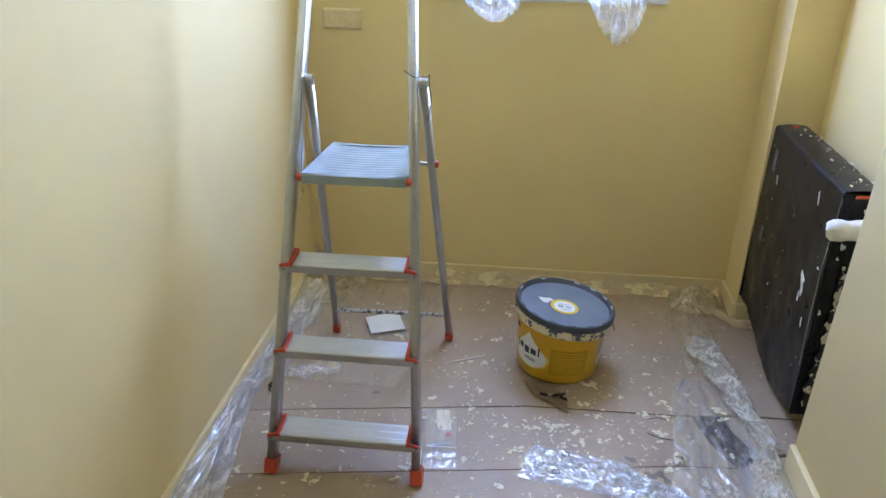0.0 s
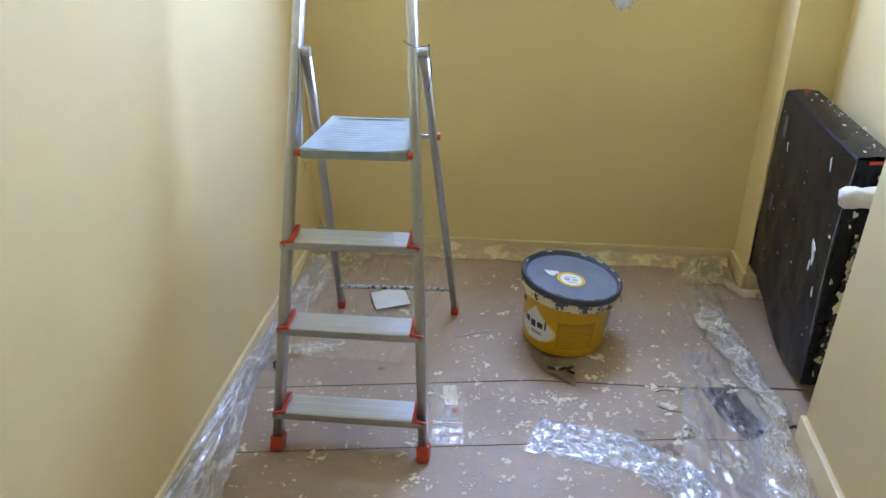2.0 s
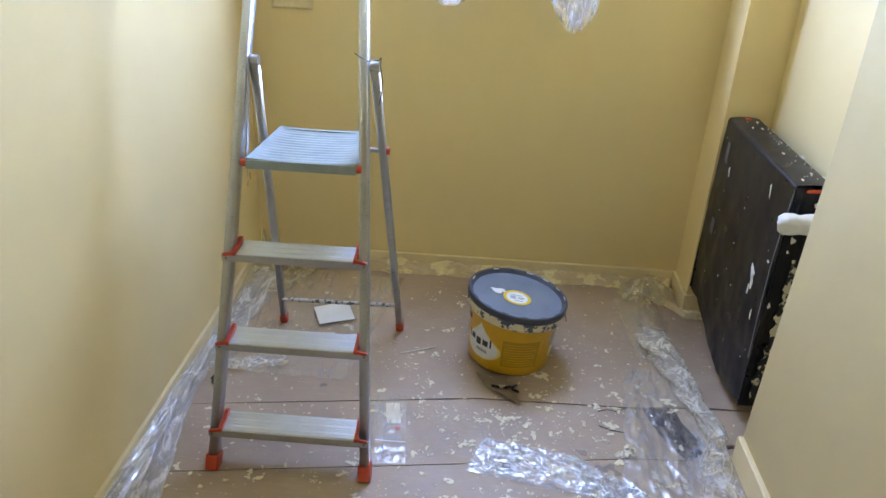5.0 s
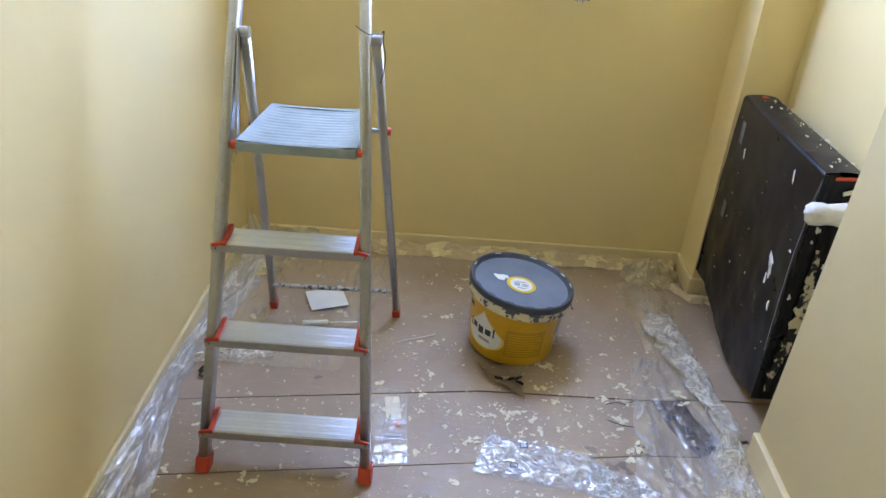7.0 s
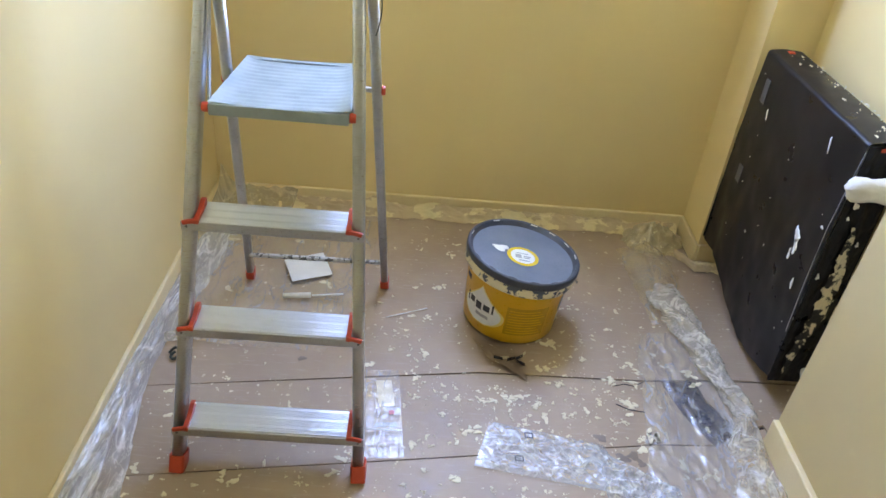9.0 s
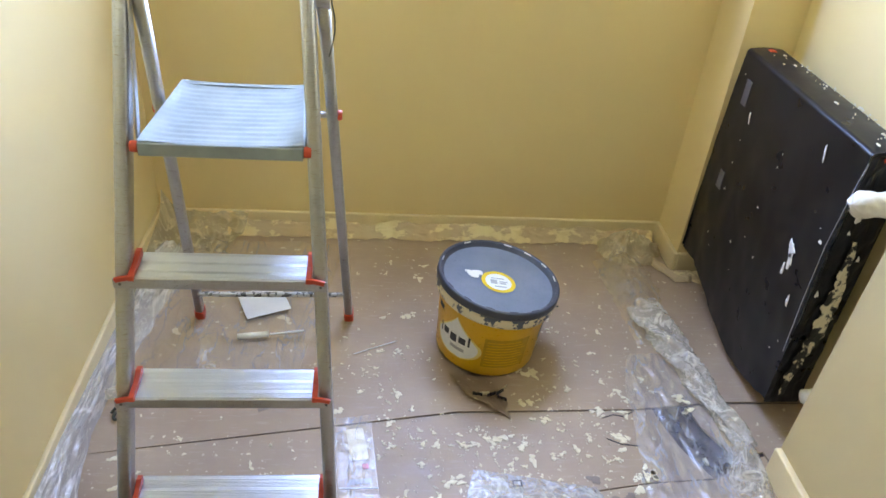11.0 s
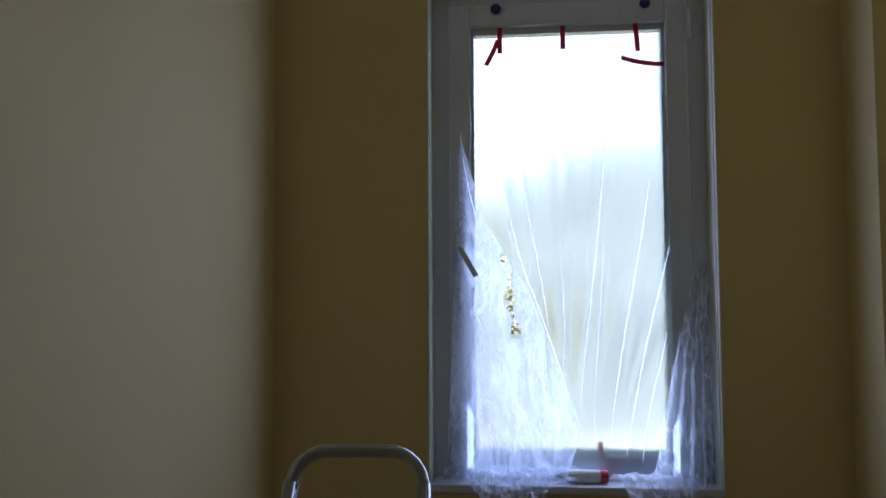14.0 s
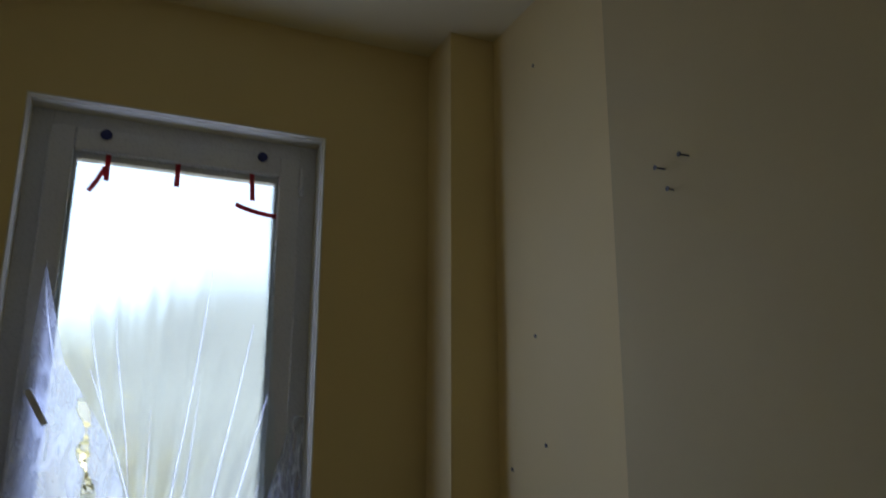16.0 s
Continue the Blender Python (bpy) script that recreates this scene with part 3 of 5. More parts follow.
# ---- window ----
def window():
    w = thing("window_1", "white plastic tilt window masked with film", "window", kind="structure")
    f = bmesh.new()
    for r in ((WX0, 0.552, 0.09, 0.16, WZ0 + 0.018, WZ1), (1.288, WX1, 0.09, 0.16, WZ0 + 0.018, WZ1), (0.552, 1.288, 0.09, 0.16, 2.63, WZ1), (0.552, 1.288, 0.09, 0.16, WZ0 + 0.018, 1.165)):
        box(f, *r, bevel=0.004)
    part("window_frame", f, PVC, w)
    s = bmesh.new()
    for r in ((0.549, 0.618, 0.075, 0.15, 1.155, 2.635), (1.224, 1.291, 0.075, 0.15, 1.155, 2.635), (0.618, 1.224, 0.0755, 0.15, 2.565, 2.635), (0.618, 1.224, 0.0755, 0.15, 1.155, 1.222)):
        box(s, *r, bevel=0.005)
    sash = part("sash", s, PVC, w, "white sash frame")
    b = bmesh.new()
    for r in ((0.618, 0.628, 0.10, 0.135, 1.222, 2.565), (1.214, 1.224, 0.10, 0.135, 1.222, 2.565), (0.628, 1.214, 0.10, 0.135, 2.545, 2.565), (0.628, 1.214, 0.10, 0.135, 1.222, 1.234)):
        box(b, *r, bevel=0.002)
    part("glazing_bead", b, PVC, sash)
    pane = part("pane", boxes((0.622, 1.220, 0.137, 0.141, 1.226, 2.561)), glass, sash)
    pane.visible_shadow = False
    h = bmesh.new()
    box(h, 0.572, 0.598, 0.063, 0.0755, 1.81, 1.885, bevel=0.004)
    box(h, 0.578, 0.592, 0.035, 0.064, 1.848, 1.864, bevel=0.004)
    handle = part("handle", h, PVC, sash, "white lever handle")
    part("lever", bar((0.583, 0.034, 1.862), (0.634, 0.036, 1.772), 0.018, 0.012, (0, 1, 0)), PVC, handle)
    for x in (0.70, 1.164):
        k = bmesh.new()
        lathe(k, [(0, 0), (0.015, 0), (0.017, 0.004), (0.014, 0.010), (0, 0.012)], 20)
        bmesh.ops.transform(k, matrix=pose(x, 0.0752, 2.62, 90, 0, 0), verts=k.verts[:])
        part("stopper", k, BLUE, w, "small dark blue round plug")
    hg = boxes((1.286, 1.300, 0.062, 0.088, 2.50, 2.60), (1.286, 1.300, 0.062, 0.088, 1.20, 1.30), bevel=0.004)
    part("hinge", hg, PVC, w)
    sl = boxes((WX0 + 0.002, WX1 - 0.002, -0.012, 0.16, WZ0 - 0.006, WZ0 + 0.018), bevel=0.004)
    part("window_sill", sl, PVC, w, "white sill board")


window()
bead = bmesh.new()
for r in ((WX0 - 0.006, WX0 + 0.001, -0.003, 0.012, WZ0, WZ1 + 0.006), (WX1 - 0.001, WX1 + 0.006, -0.003, 0.012, WZ0, WZ1 + 0.006), (WX0 + 0.001, WX1 - 0.001, -0.003, 0.012, WZ1 - 0.001, WZ1 + 0.006)):
    box(bead, *r, bevel=0.003)
for r in ((WX0 + 0.0005, WX0 + 0.0035, 0.0125, 0.0895, WZ0 + 0.0185, WZ1 - 0.004), (WX1 - 0.0035, WX1 - 0.0005, 0.0125, 0.0895, WZ0 + 0.0185, WZ1 - 0.004), (WX0 + 0.004, WX1 - 0.004, 0.0125, 0.0895, WZ1 - 0.0035, WZ1 - 0.0005)):
    box(bead, *r)
# whitish cream, lightened further to hold the sky's light on the reveal
thing("trim", "pale painted corner bead round the window reveal", "trim", bead, wall_paint("pale_reveal_paint", (0.82, 0.78, 0.62), (0.86, 0.82, 0.67)), kind="structure")


def red_tapes():
    for x0, z0, x1, z1 in ((0.712, 2.566, 0.712, 2.482), (0.706, 2.525, 0.667, 2.445), (0.911, 2.566, 0.911, 2.490), (1.137, 2.566, 1.144, 2.475), (1.092, 2.457, 1.222, 2.432), (1.008, 1.232, 1.008, 1.262)):
        n = Vector((-(z1 - z0), 0, x1 - x0)).normalized() * 0.0075
        bm = sheet(lambda u, v: Vector((x0 + (x1 - x0) * u + n.x * (2 * v - 1), 0.092 + 0.0015 * math.sin(9 * u), z0 + (z1 - z0) * u + n.z * (2 * v - 1) - 0.006 * math.sin(math.pi * u))), 10, 2)
        bmesh.ops.solidify(bm, geom=bm.faces[:], thickness=0.0006)
        thing("tape_strip", "strip of red adhesive tape on the masking film", "tape", bm, TAPERED, group="red tape strips")


red_tapes()


def window_films():
    def tear(z):
        return 0.722 + 0.03 * (1.83 - z) / 0.25 + 0.006 * math.sin(40 * z)

    def main(u, v):
        z = 2.53 - 1.36 * v
        wide = v ** 2.2
        x0, x1 = 0.622 - 0.075 * wide, 1.220 + 0.10 * wide
        x = x0 + (x1 - x0) * u
        # folds fan out from the lower middle
        ang = math.atan2(x - 0.90, max(0.05, z - 0.75))
        fold = 0.010 * v * math.sin(46 * ang + 2.0 * math.sin(9 * ang)) ** 3 + 0.005 * v * math.sin(120 * ang + 3)
        y = 0.098 - 0.05 * v ** 3 + fold + 0.006 * fbm(x * 6, z * 3, 2)
        return Vector((x, min(0.098, max(0.0745 if 0.621 < x < 1.221 else 0.02, y)) if 0.62 < x < 1.2215 else min(0.0725, max(0.03, y)), z))
    bm = sheet(main, 150, 100)
    gone = [f for f in bm.faces if 1.588 < f.calc_center_median().z < 1.835 and abs(f.calc_center_median().x - tear(f.calc_center_median().z)) < 0.010 + 0.006 * math.sin(60 * f.calc_center_median().z)]
    bmesh.ops.delete(bm, geom=gone, context="FACES")
    ob = thing("masking_film", "milky plastic film taped over the window, torn and pleated", "masking film", bm, WINFILM, smooth=True)

    edge = [(0.0, 0.590), (0.25, 0.66), (0.45, 0.79), (0.70, 0.89), (0.88, 0.94), (1.0, 0.90)]

    def flap(u, v):
        z = 2.20 - 1.03 * v
        x0 = 0.585 - 0.045 * v
        x1 = lerp_line(edge, v)[0]
        x = x0 + (x1 - x0) * u
        y = 0.062 - 0.030 * v - 0.014 * u * v + 0.010 * fbm(x * 9, z * 4, 7) * v + 0.006 * math.sin(30 * (x - 0.3 * z))
        return Vector((x, min(0.068, y), z))
    fb2 = sheet(flap, 90, 110)
    gone = [f for f in fb2.faces if 1.585 < f.calc_center_median().z < 1.84 and abs(f.calc_center_median().x - tear(f.calc_center_median().z)) < 0.012 + 0.007 * math.sin(60 * f.calc_center_median().z)]
    bmesh.ops.delete(fb2, geom=gone, context="FACES")
    part("folded_flap", fb2, WINFOLD, ob, smooth=True)
    for k, (x0, z0, x1, z1, w) in enumerate(((1.036, 2.23, 0.946, 1.37, 0.005), (1.163, 2.07, 1.027, 1.26, 0.006), (1.217, 1.86, 1.073, 1.24, 0.007), (0.71, 2.09, 0.819, 1.62, 0.004), (0.783, 2.07, 0.855, 1.58, 0.004),
                                             (0.90, 1.82, 0.892, 1.42, 0.003), (0.73, 1.92, 0.955, 1.30, 0.005), (1.02, 1.90, 0.985, 1.30, 0.003), (1.205, 1.60, 1.12, 1.22, 0.006), (0.585, 2.22, 0.632, 1.93, 0.006), (0.60, 2.12, 0.645, 1.88, 0.004))):
        def strip(u, v):
            side = (2 * u - 1) * w * 0.5 * (0.25 + 0.75 * math.sin(math.pi * (0.08 + 0.9 * v)))
            return Vector((x0 + (x1 - x0) * v + side + 0.004 * math.sin(5 * v + k), 0.064 - 0.036 * v - 0.003 * abs(2 * u - 1), z0 + (z1 - z0) * v))
        part("pleat", sheet(strip, 4, 40), CREASE, ob, smooth=True)

    def bunch(u, v):
        z = 1.80 - 0.65 * v
        x = 1.335 - (0.03 + 0.15 * v ** 0.8) * u
        y = 0.055 - 0.05 * v * math.sin(math.pi * u) + 0.016 * math.sin(26 * u + 5 * v) * v + 0.014 * fbm(u * 5, v * 6, 4)
        return Vector((x, min(0.068, y), z))
    part("gathered_edge", sheet(bunch, 50, 60), PLEAT, ob, smooth=True)

    for x0, x1, low, seed in ((0.60, 0.83, 0.085, 3), (1.05, 1.26, 0.145, 8)):
        def puff(u, v):
            x = x0 + (x1 - x0) * (0.5 + (u - 0.5) * (1.25 - 0.55 * v)) + 0.03 * v
            over = min(1, v / 0.45)
            down = max(0, (v - 0.45) / 0.55)
            y = 0.06 - 0.085 * over - 0.055 * math.sin(math.pi * down) * math.sin(math.pi * u) + 0.010 * fbm(u * 6, v * 6, seed) - 0.006
            z = WZ0 + 0.020 + 0.030 * math.sin(math.pi * over) * (1 - down) + 0.016 * max(0, fbm(u * 7, v * 5, seed + 1)) - low * down * (0.65 + 0.5 * math.sin(math.pi * u))
            y = min(y, -0.016) if z < WZ0 + 0.02 else y
            return Vector((x, y, z if y < -0.014 else max(z, WZ0 + 0.0195)))
        part("loose_end", sheet(puff, 46, 46), PLEAT, ob, smooth=True)

    def spread(u, v):
        x = 0.53 + 0.40 * u
        y = 0.065 - 0.07 * v
        z = WZ0 + 0.022 + 0.05 * (1 - v) * (0.4 + 0.6 * abs(fbm(u * 5, v * 3, 21))) + 0.012 * abs(math.sin(18 * u + 4 * v))
        return Vector((x, y, z))
    part("crumpled_hem", sheet(spread, 60, 24), WINFOLD, ob, smooth=True)


window_films()


def glue_bottle():
    ob = thing("glue_bottle", "small white bottle with red cap lying on the sill", "bottle", at=(0.90, 0.035, WZ0 + 0.038))
    turn = pose(0, 0, 0, 0, 90, 0)
    for name, prof, mat, lab in (("body", [(0, 0), (0.017, 0.0), (0.019, 0.004), (0.019, 0.095), (0.016, 0.10), (0, 0.10)], WHITE, ""),
                                 ("cap", [(0, 0.1005), (0.018, 0.1005), (0.018, 0.122), (0, 0.122)], TAPERED, "red cap"),
                                 ("nozzle", [(0, -0.034), (0.003, -0.034), (0.009, -0.002), (0, -0.0005)], RUST, "dark nozzle")):
        bm = lathe(bmesh.new(), prof, 24)
        bmesh.ops.transform(bm, matrix=turn, verts=bm.verts[:])
        part(name, bm, mat, ob, lab, smooth=False)


glue_bottle()


# ---- step ladder ----
SL = 0.368
NRM = Vector((0, -1, SL)).normalized()          # outward front normal of the front frame
DIR = Vector((0, SL, 1)).normalized()


def front(x, z, back=0.0):
    """A point of the front frame's face at height z, or that far behind it."""
    return Vector((x, -1.245 + SL * z, z)) - NRM * back


def ladder():
    ob = thing("step_ladder", "aluminium step ladder with red plastic fittings, paint-flecked", "step ladder")
    rx = lambda side, z: 0.219 + 0.048 * z if side < 0 else 0.634 - 0.056 * z
    for side in (-1, 1):
        bm = sweep(bmesh.new(), [front(rx(side, z), z, 0.021) for z in (0.035, 0.4, 0.8, 1.345)], 0.025, 0.042, NRM, 0.006)
        part("side_rail", bm, ALU, ob, smooth=True)
        cap = sweep(bmesh.new(), [front(rx(side, z), z, 0.021) for z in (0.007, 0.046)], 0.034, 0.048, NRM, 0.005)
        part("foot_cap", cap, RED, ob, "worn red plastic foot")
    # the bent grab hoop on top
    pts = []
    r = 0.072
    for side in (-1, 1):
        seg = []
        for k in range(9):
            a = radians(90 * k / 8)
            x = rx(side, 1.345) + (-side) * (r - r * math.cos(a))
            seg.append(front(x, 1.333 + r * math.sin(a), 0.021))
        pts += seg if side < 0 else seg[::-1]
    part("grab_hoop", sweep(bmesh.new(), pts, 0.024, 0.036, NRM, 0.008), ALU, ob, "bent aluminium grab hoop", smooth=True)
    # three treads with ribbed tops and a front lip
    for z in (0.118, 0.341, 0.564):
        x0, x1 = rx(-1, z) - 0.014, rx(1, z) + 0.014
        yf = -1.245 + SL * z - 0.006
        prof = [(yf, z - 0.024), (yf - 0.001, z - 0.003), (yf + 0.002, z)]
        for k in range(22):
            y = yf + 0.004 + k * 0.0035
            d = 0.0005 if (k % 8) not in (3, 4) else 0.0
            prof += [(y, z), (y + 0.0008, z - d), (y + 0.0022, z - d), (y + 0.003, z)]
        yb = prof[-1][0]
        prof += [(yb + 0.002, z - 0.002), (yb + 0.001, z - 0.024), (yb - 0.004, z - 0.024), (yb - 0.004, z - 0.006), (yf + 0.006, z - 0.006), (yf + 0.006, z - 0.024)]
        bm = bmesh.new()
        xi0, xi1 = x0 + 0.029, x1 - 0.029
        ends = [[bm.verts.new((x, y, zz)) for y, zz in prof] for x in (xi0, xi1)]
        n = len(prof)
        for k in range(n):
            bm.faces.new((ends[0][k], ends[0][(k + 1) % n], ends[1][(k + 1) % n], ends[1][k]))
        bm.faces.new(ends[0][::-1])
        bm.faces.new(ends[1])
        bmesh.ops.recalc_face_normals(bm, faces=bm.faces[:])
        tread = part("tread", bm, TREAD, ob, "ribbed aluminium tread")
        lip = boxes((x0, x1, yf - 0.004, yf - 0.0012, z - 0.023, z - 0.001), bevel=0.001)
        part("front_lip", lip, ALU, tread)
        for x in (x0 + 0.012, x1 - 0.012):
            sc = lathe(bmesh.new(), [(0, 0), (0.003, 0), (0.0026, 0.0015), (0, 0.002)], 12)
            bmesh.ops.transform(sc, matrix=pose(x, yf - 0.004, z - 0.013, 90, 0, 0), verts=sc.verts[:])
            part("screw", sc, STEEL, tread)
        for side in (-1, 1):
            cx = rx(side, z)
            inner = cx - side * 0.0145
            bm = bmesh.new()
            # slanted cheek on the inner face of the rail
            out = [(yf - 0.007, z - 0.004), (yf + 0.030, z + 0.0005), (yf + 0.066, z + 0.004), (yf + 0.068, z + 0.018), (yf + 0.056, z + 0.020), (yf + 0.030, z + 0.010), (yf - 0.005, z + 0.008)]
            a = [bm.verts.new((inner, y, zz)) for y, zz in out]
            b = [bm.verts.new((inner - side * 0.010, y, zz)) for y, zz in out]
            for k in range(len(out)):
                j = (k + 1) % len(out)
                bm.faces.new((a[k], a[j], b[j], b[k]))
            bm.faces.new(a)
            bm.faces.new(b[::-1])
            bmesh.ops.recalc_face_normals(bm, faces=bm.faces[:])
            sweep(bm, [(inner - side * 0.010, yf - 0.0045, z + 0.004), (cx, yf - 0.0045, z - 0.001), (cx + side * 0.009, yf - 0.0045, z - 0.004)], 0.010, 0.007, (0, -1, 0), 0.002)
            part("corner_clip", bm, RED, ob, "red plastic corner clip")
    # platform
    def plat(u, v):
        x = 0.287 + 0.284 * u + (0.018 * v if u < 0.5 else -0.02 * v) * abs(2 * u - 1)
        y = -0.958 + 0.28 * v
        rim = max(abs(2 * u - 1) ** 8, abs(2 * v - 1) ** 10)
        z = 0.786 + 0.007 * rim + 0.004 * (2 * u - 1) ** 2 + 0.0005 * math.sin(v * 2 * math.pi * 14) * (1 - rim)
        return Vector((x, y, z))
    bm = sheet(plat, 24, 112)
    bmesh.ops.recalc_face_normals(bm, faces=bm.faces[:])
    part("platform", bm, BLUEGREY, ob, "scuffed blue-grey plastic platform", smooth=True)
    b2 = bmesh.new()
    for r in ((0.2865, 0.571, -0.962, -0.950, 0.768, 0.793), (0.305, 0.551, -0.690, -0.679, 0.770, 0.793)):
        box(b2, *r, bevel=0.002)
    for s in (-1, 1):
        sweep(b2, [(0.4288 + s * 0.142, -0.951, 0.781), (0.4288 + s * 0.123, -0.690, 0.781)], 0.010, 0.024, (0, 0, 1), 0.002)
    box(b2, 0.30, 0.556, -0.948, -0.692, 0.776, 0.782)
    part("platform_frame", b2, BLUEGREY, ob)
    for x in (0.2725, 0.5725):
        k = lathe(bmesh.new(), [(0, 0), (0.0095, 0), (0.0105, 0.002), (0.0105, 0.013), (0, 0.013)], 20)
        bmesh.ops.transform(k, matrix=pose(x, -0.952, 0.782, 0, 90, 0), verts=k.verts[:])
        part("pivot_bush", k, RED, ob, "red plastic pivot bush")
    # rear frame
    rear = {-1: ((0.226, -0.484, 0.03), (0.293, -0.848, 1.022)), 1: ((0.642, -0.484, 0.03), (0.603, -0.848, 1.022))}
    RN = Vector((0, 1, 0.36)).normalized()
    for side, (a, b) in rear.items():
        a, b = Vector(a), Vector(b)
        part("rear_leg", sweep(bmesh.new(), [a, a.lerp(b, 0.5), b], 0.022, 0.026, RN, 0.005), ALU, ob, smooth=True)
        d = (b - a).normalized()
        part("rear_foot_cap", sweep(bmesh.new(), [a - d * 0.024, a + d * 0.010], 0.027, 0.031, RN, 0.005), RED, ob, "worn red plastic foot")
        nb = lathe(bmesh.new(), [(0, -0.012), (0.014, -0.012), (0.014, 0.012), (0, 0.012)], 20)
        bmesh.ops.transform(nb, matrix=pose(b.x, b.y, b.z, 0, 90, 0), verts=nb.verts[:])
        part("hinge_end", nb, ALU, ob)
    part("rear_rod", bar((0.238, -0.530, 0.125), (0.632, -0.530, 0.131), 0.013, 0.013, (0, 0, 1), 0.005), painted_over("flecked_rod", (0.55, 0.55, 0.55), (0.10, 0.10, 0.10), 60, 0.50), ob)
    part("hinge_rod", bar((0.270, -0.757, 0.768), (0.625, -0.757, 0.768), 0.013, 0.013, (0, 0, 1), 0.005), ALU, ob)
    for x in (0.264, 0.624):
        k = lathe(bmesh.new(), [(0, 0), (0.010, 0), (0.011, 0.002), (0.010, 0.009), (0, 0.009)], 18)
        bmesh.ops.transform(k, matrix=pose(x, -0.757, 0.768, 0, 90, 0), verts=k.verts[:])
        part("rod_cap", k, RED, ob, "red plastic rod cap")
    # the stay plates beside the rails above the platform
    for x in (0.283, 0.578):
        part("stay_plate", bar((x, -0.935, 0.79), (x, -0.858, 1.03), 0.004, 0.018, (0, 1, -0.3), 0.0015), ALU, ob)


ladder()


def wire(points, radius, name, label):
    cu = bpy.data.curves.new(name, "CURVE")
    cu.dimensions, cu.bevel_depth, cu.bevel_resolution = "3D", radius, 3
    sp = cu.splines.new("NURBS")
    sp.points.add(len(points) - 1)
    for p, c in zip(sp.points, points):
        p.co = (*c, 1)
    sp.use_endpoint_u, sp.order_u = True, 3
    cu.materials.append(WIRE)
    return tagged(new(name, cu), label, "wire")


wire([(0.558, -0.885, 1.062), (0.574, -0.888, 1.052), (0.592, -0.876, 1.040), (0.602, -0.855, 1.044), (0.612, -0.84, 1.034), (0.619, -0.838, 1.048), (0.616, -0.842, 1.02), (0.624, -0.845, 0.99), (0.621, -0.845, 0.95), (0.612, -0.840, 0.92)],
     0.0013, "tie_wire", "thin dark wire looped round the ladder rail")
wire([(0.085, -0.85, 0.006), (0.095, -0.84, 0.020), (0.113, -0.845, 0.024), (0.117, -0.865, 0.012), (0.101, -0.875, 0.006), (0.090, -0.862, 0.010), (0.103, -0.852, 0.016)],
     0.004, "cable_stub", "short curled dark cable stub by the wall")


# ---- paint bucket ----
def bucket():
    ob = thing("paint_bucket", "yellow plastic paint bucket with blue-grey lid, paint-smeared rim", "bucket", at=(1.028, -0.577, 0.003))
    ob.rotation_euler = (radians(-0.5), radians(3.2), 0)
    part("body", lathe(bmesh.new(), [(0, 0.004), (0.128, 0.004), (0.134, 0.0), (0.138, 0.006), (0.150, 0.19), (0.152, 0.196), (0.152, 0.214)], 96), YPLAST, ob, smooth=True)
    part("rim", lathe(bmesh.new(), [(0.1525, 0.186), (0.161, 0.186), (0.163, 0.190), (0.163, 0.214), (0.160, 0.217), (0.153, 0.217)], 96), LIDRIM, ob, "grey rim smeared with cream paint", smooth=True)
    lid = part("lid", lathe(bmesh.new(), [(0.158, 0.2175), (0.1665, 0.2175), (0.1675, 0.221), (0.1675, 0.237), (0.1655, 0.2405), (0.160, 0.2405), (0.156, 0.238), (0.152, 0.2285), (0.1495, 0.2270)], 96), LIDEDGE, ob, "blue-grey snap lid", smooth=True)
    part("lid_plate", lathe(bmesh.new(), [(0.1497, 0.2272), (0.145, 0.2268), (0.09, 0.2262), (0, 0.2262)], 96), LID, lid, "blue-grey recessed lid plate", smooth=True)
    for k in range(16):
        a = 2 * math.pi * k / 16 + 0.1
        b = boxes((-0.011, 0.011, -0.0012, 0.0012, -0.002, 0.0012), bevel=0.0005)
        bmesh.ops.transform(b, matrix=pose(0.1578 * math.cos(a), 0.1578 * math.sin(a), 0.240, 0, 0, math.degrees(a) + 90), verts=b.verts[:])
        part("lid_slot", b, WHITE if k in (0, 1, 2, 3, 5, 7) else LIDEDGE, lid)

    def disc(r0, r1, z, cx, cy):
        bm = bmesh.new()
        return lathe(bm, [(r0, z), (r1, z)] if r0 else [(0, z), (r1, z)], 48, (cx, cy))
    part("lid_sticker_edge", disc(0.036, 0.047, 0.2276, -0.002, -0.015), YRING, lid, "yellow ring of the round sticker")
    part("lid_sticker", disc(0, 0.0362, 0.2274, -0.002, -0.015), WHITE, lid, "white round sticker with unreadable print")
    for x0, x1, y0, y1 in ((-0.024, -0.006, -0.022, -0.004), (0.0, 0.022, -0.012, -0.008), (0.0, 0.018, -0.020, -0.016), (-0.02, 0.015, 0.002, 0.005), (-0.015, 0.018, -0.034, -0.030)):
        part("print_bar", boxes((x0, x1, y0 - 0.004, y1 - 0.004, 0.2276, 0.2281)), GREYINK, lid)
    rnd = random.Random(2)
    sm = bmesh.new()
    blob(sm, -0.066, 0.012, 0.2275, 0.020, rnd, 18, 0.001, long=1.6, turn=-0.2)
    part("paint_smear", sm, WSPLASH, lid, "white paint smear")
    for ob2 in [o for o in ob.children if o.name.startswith(("rim", "lid"))]:
        ob2.matrix_basis = Matrix.Translation((0, 0, 0.205)) @ pose(0, 0, 0, 0, 4.5, 0) @ Matrix.Translation((0, 0, -0.205))
    # printed areas wrapped round the side
    def wrap(a, z, off):
        r = 0.138 + 0.012 * (z - 0.006) / 0.184 + off
        return Vector((r * math.cos(a), r * math.sin(a), z))

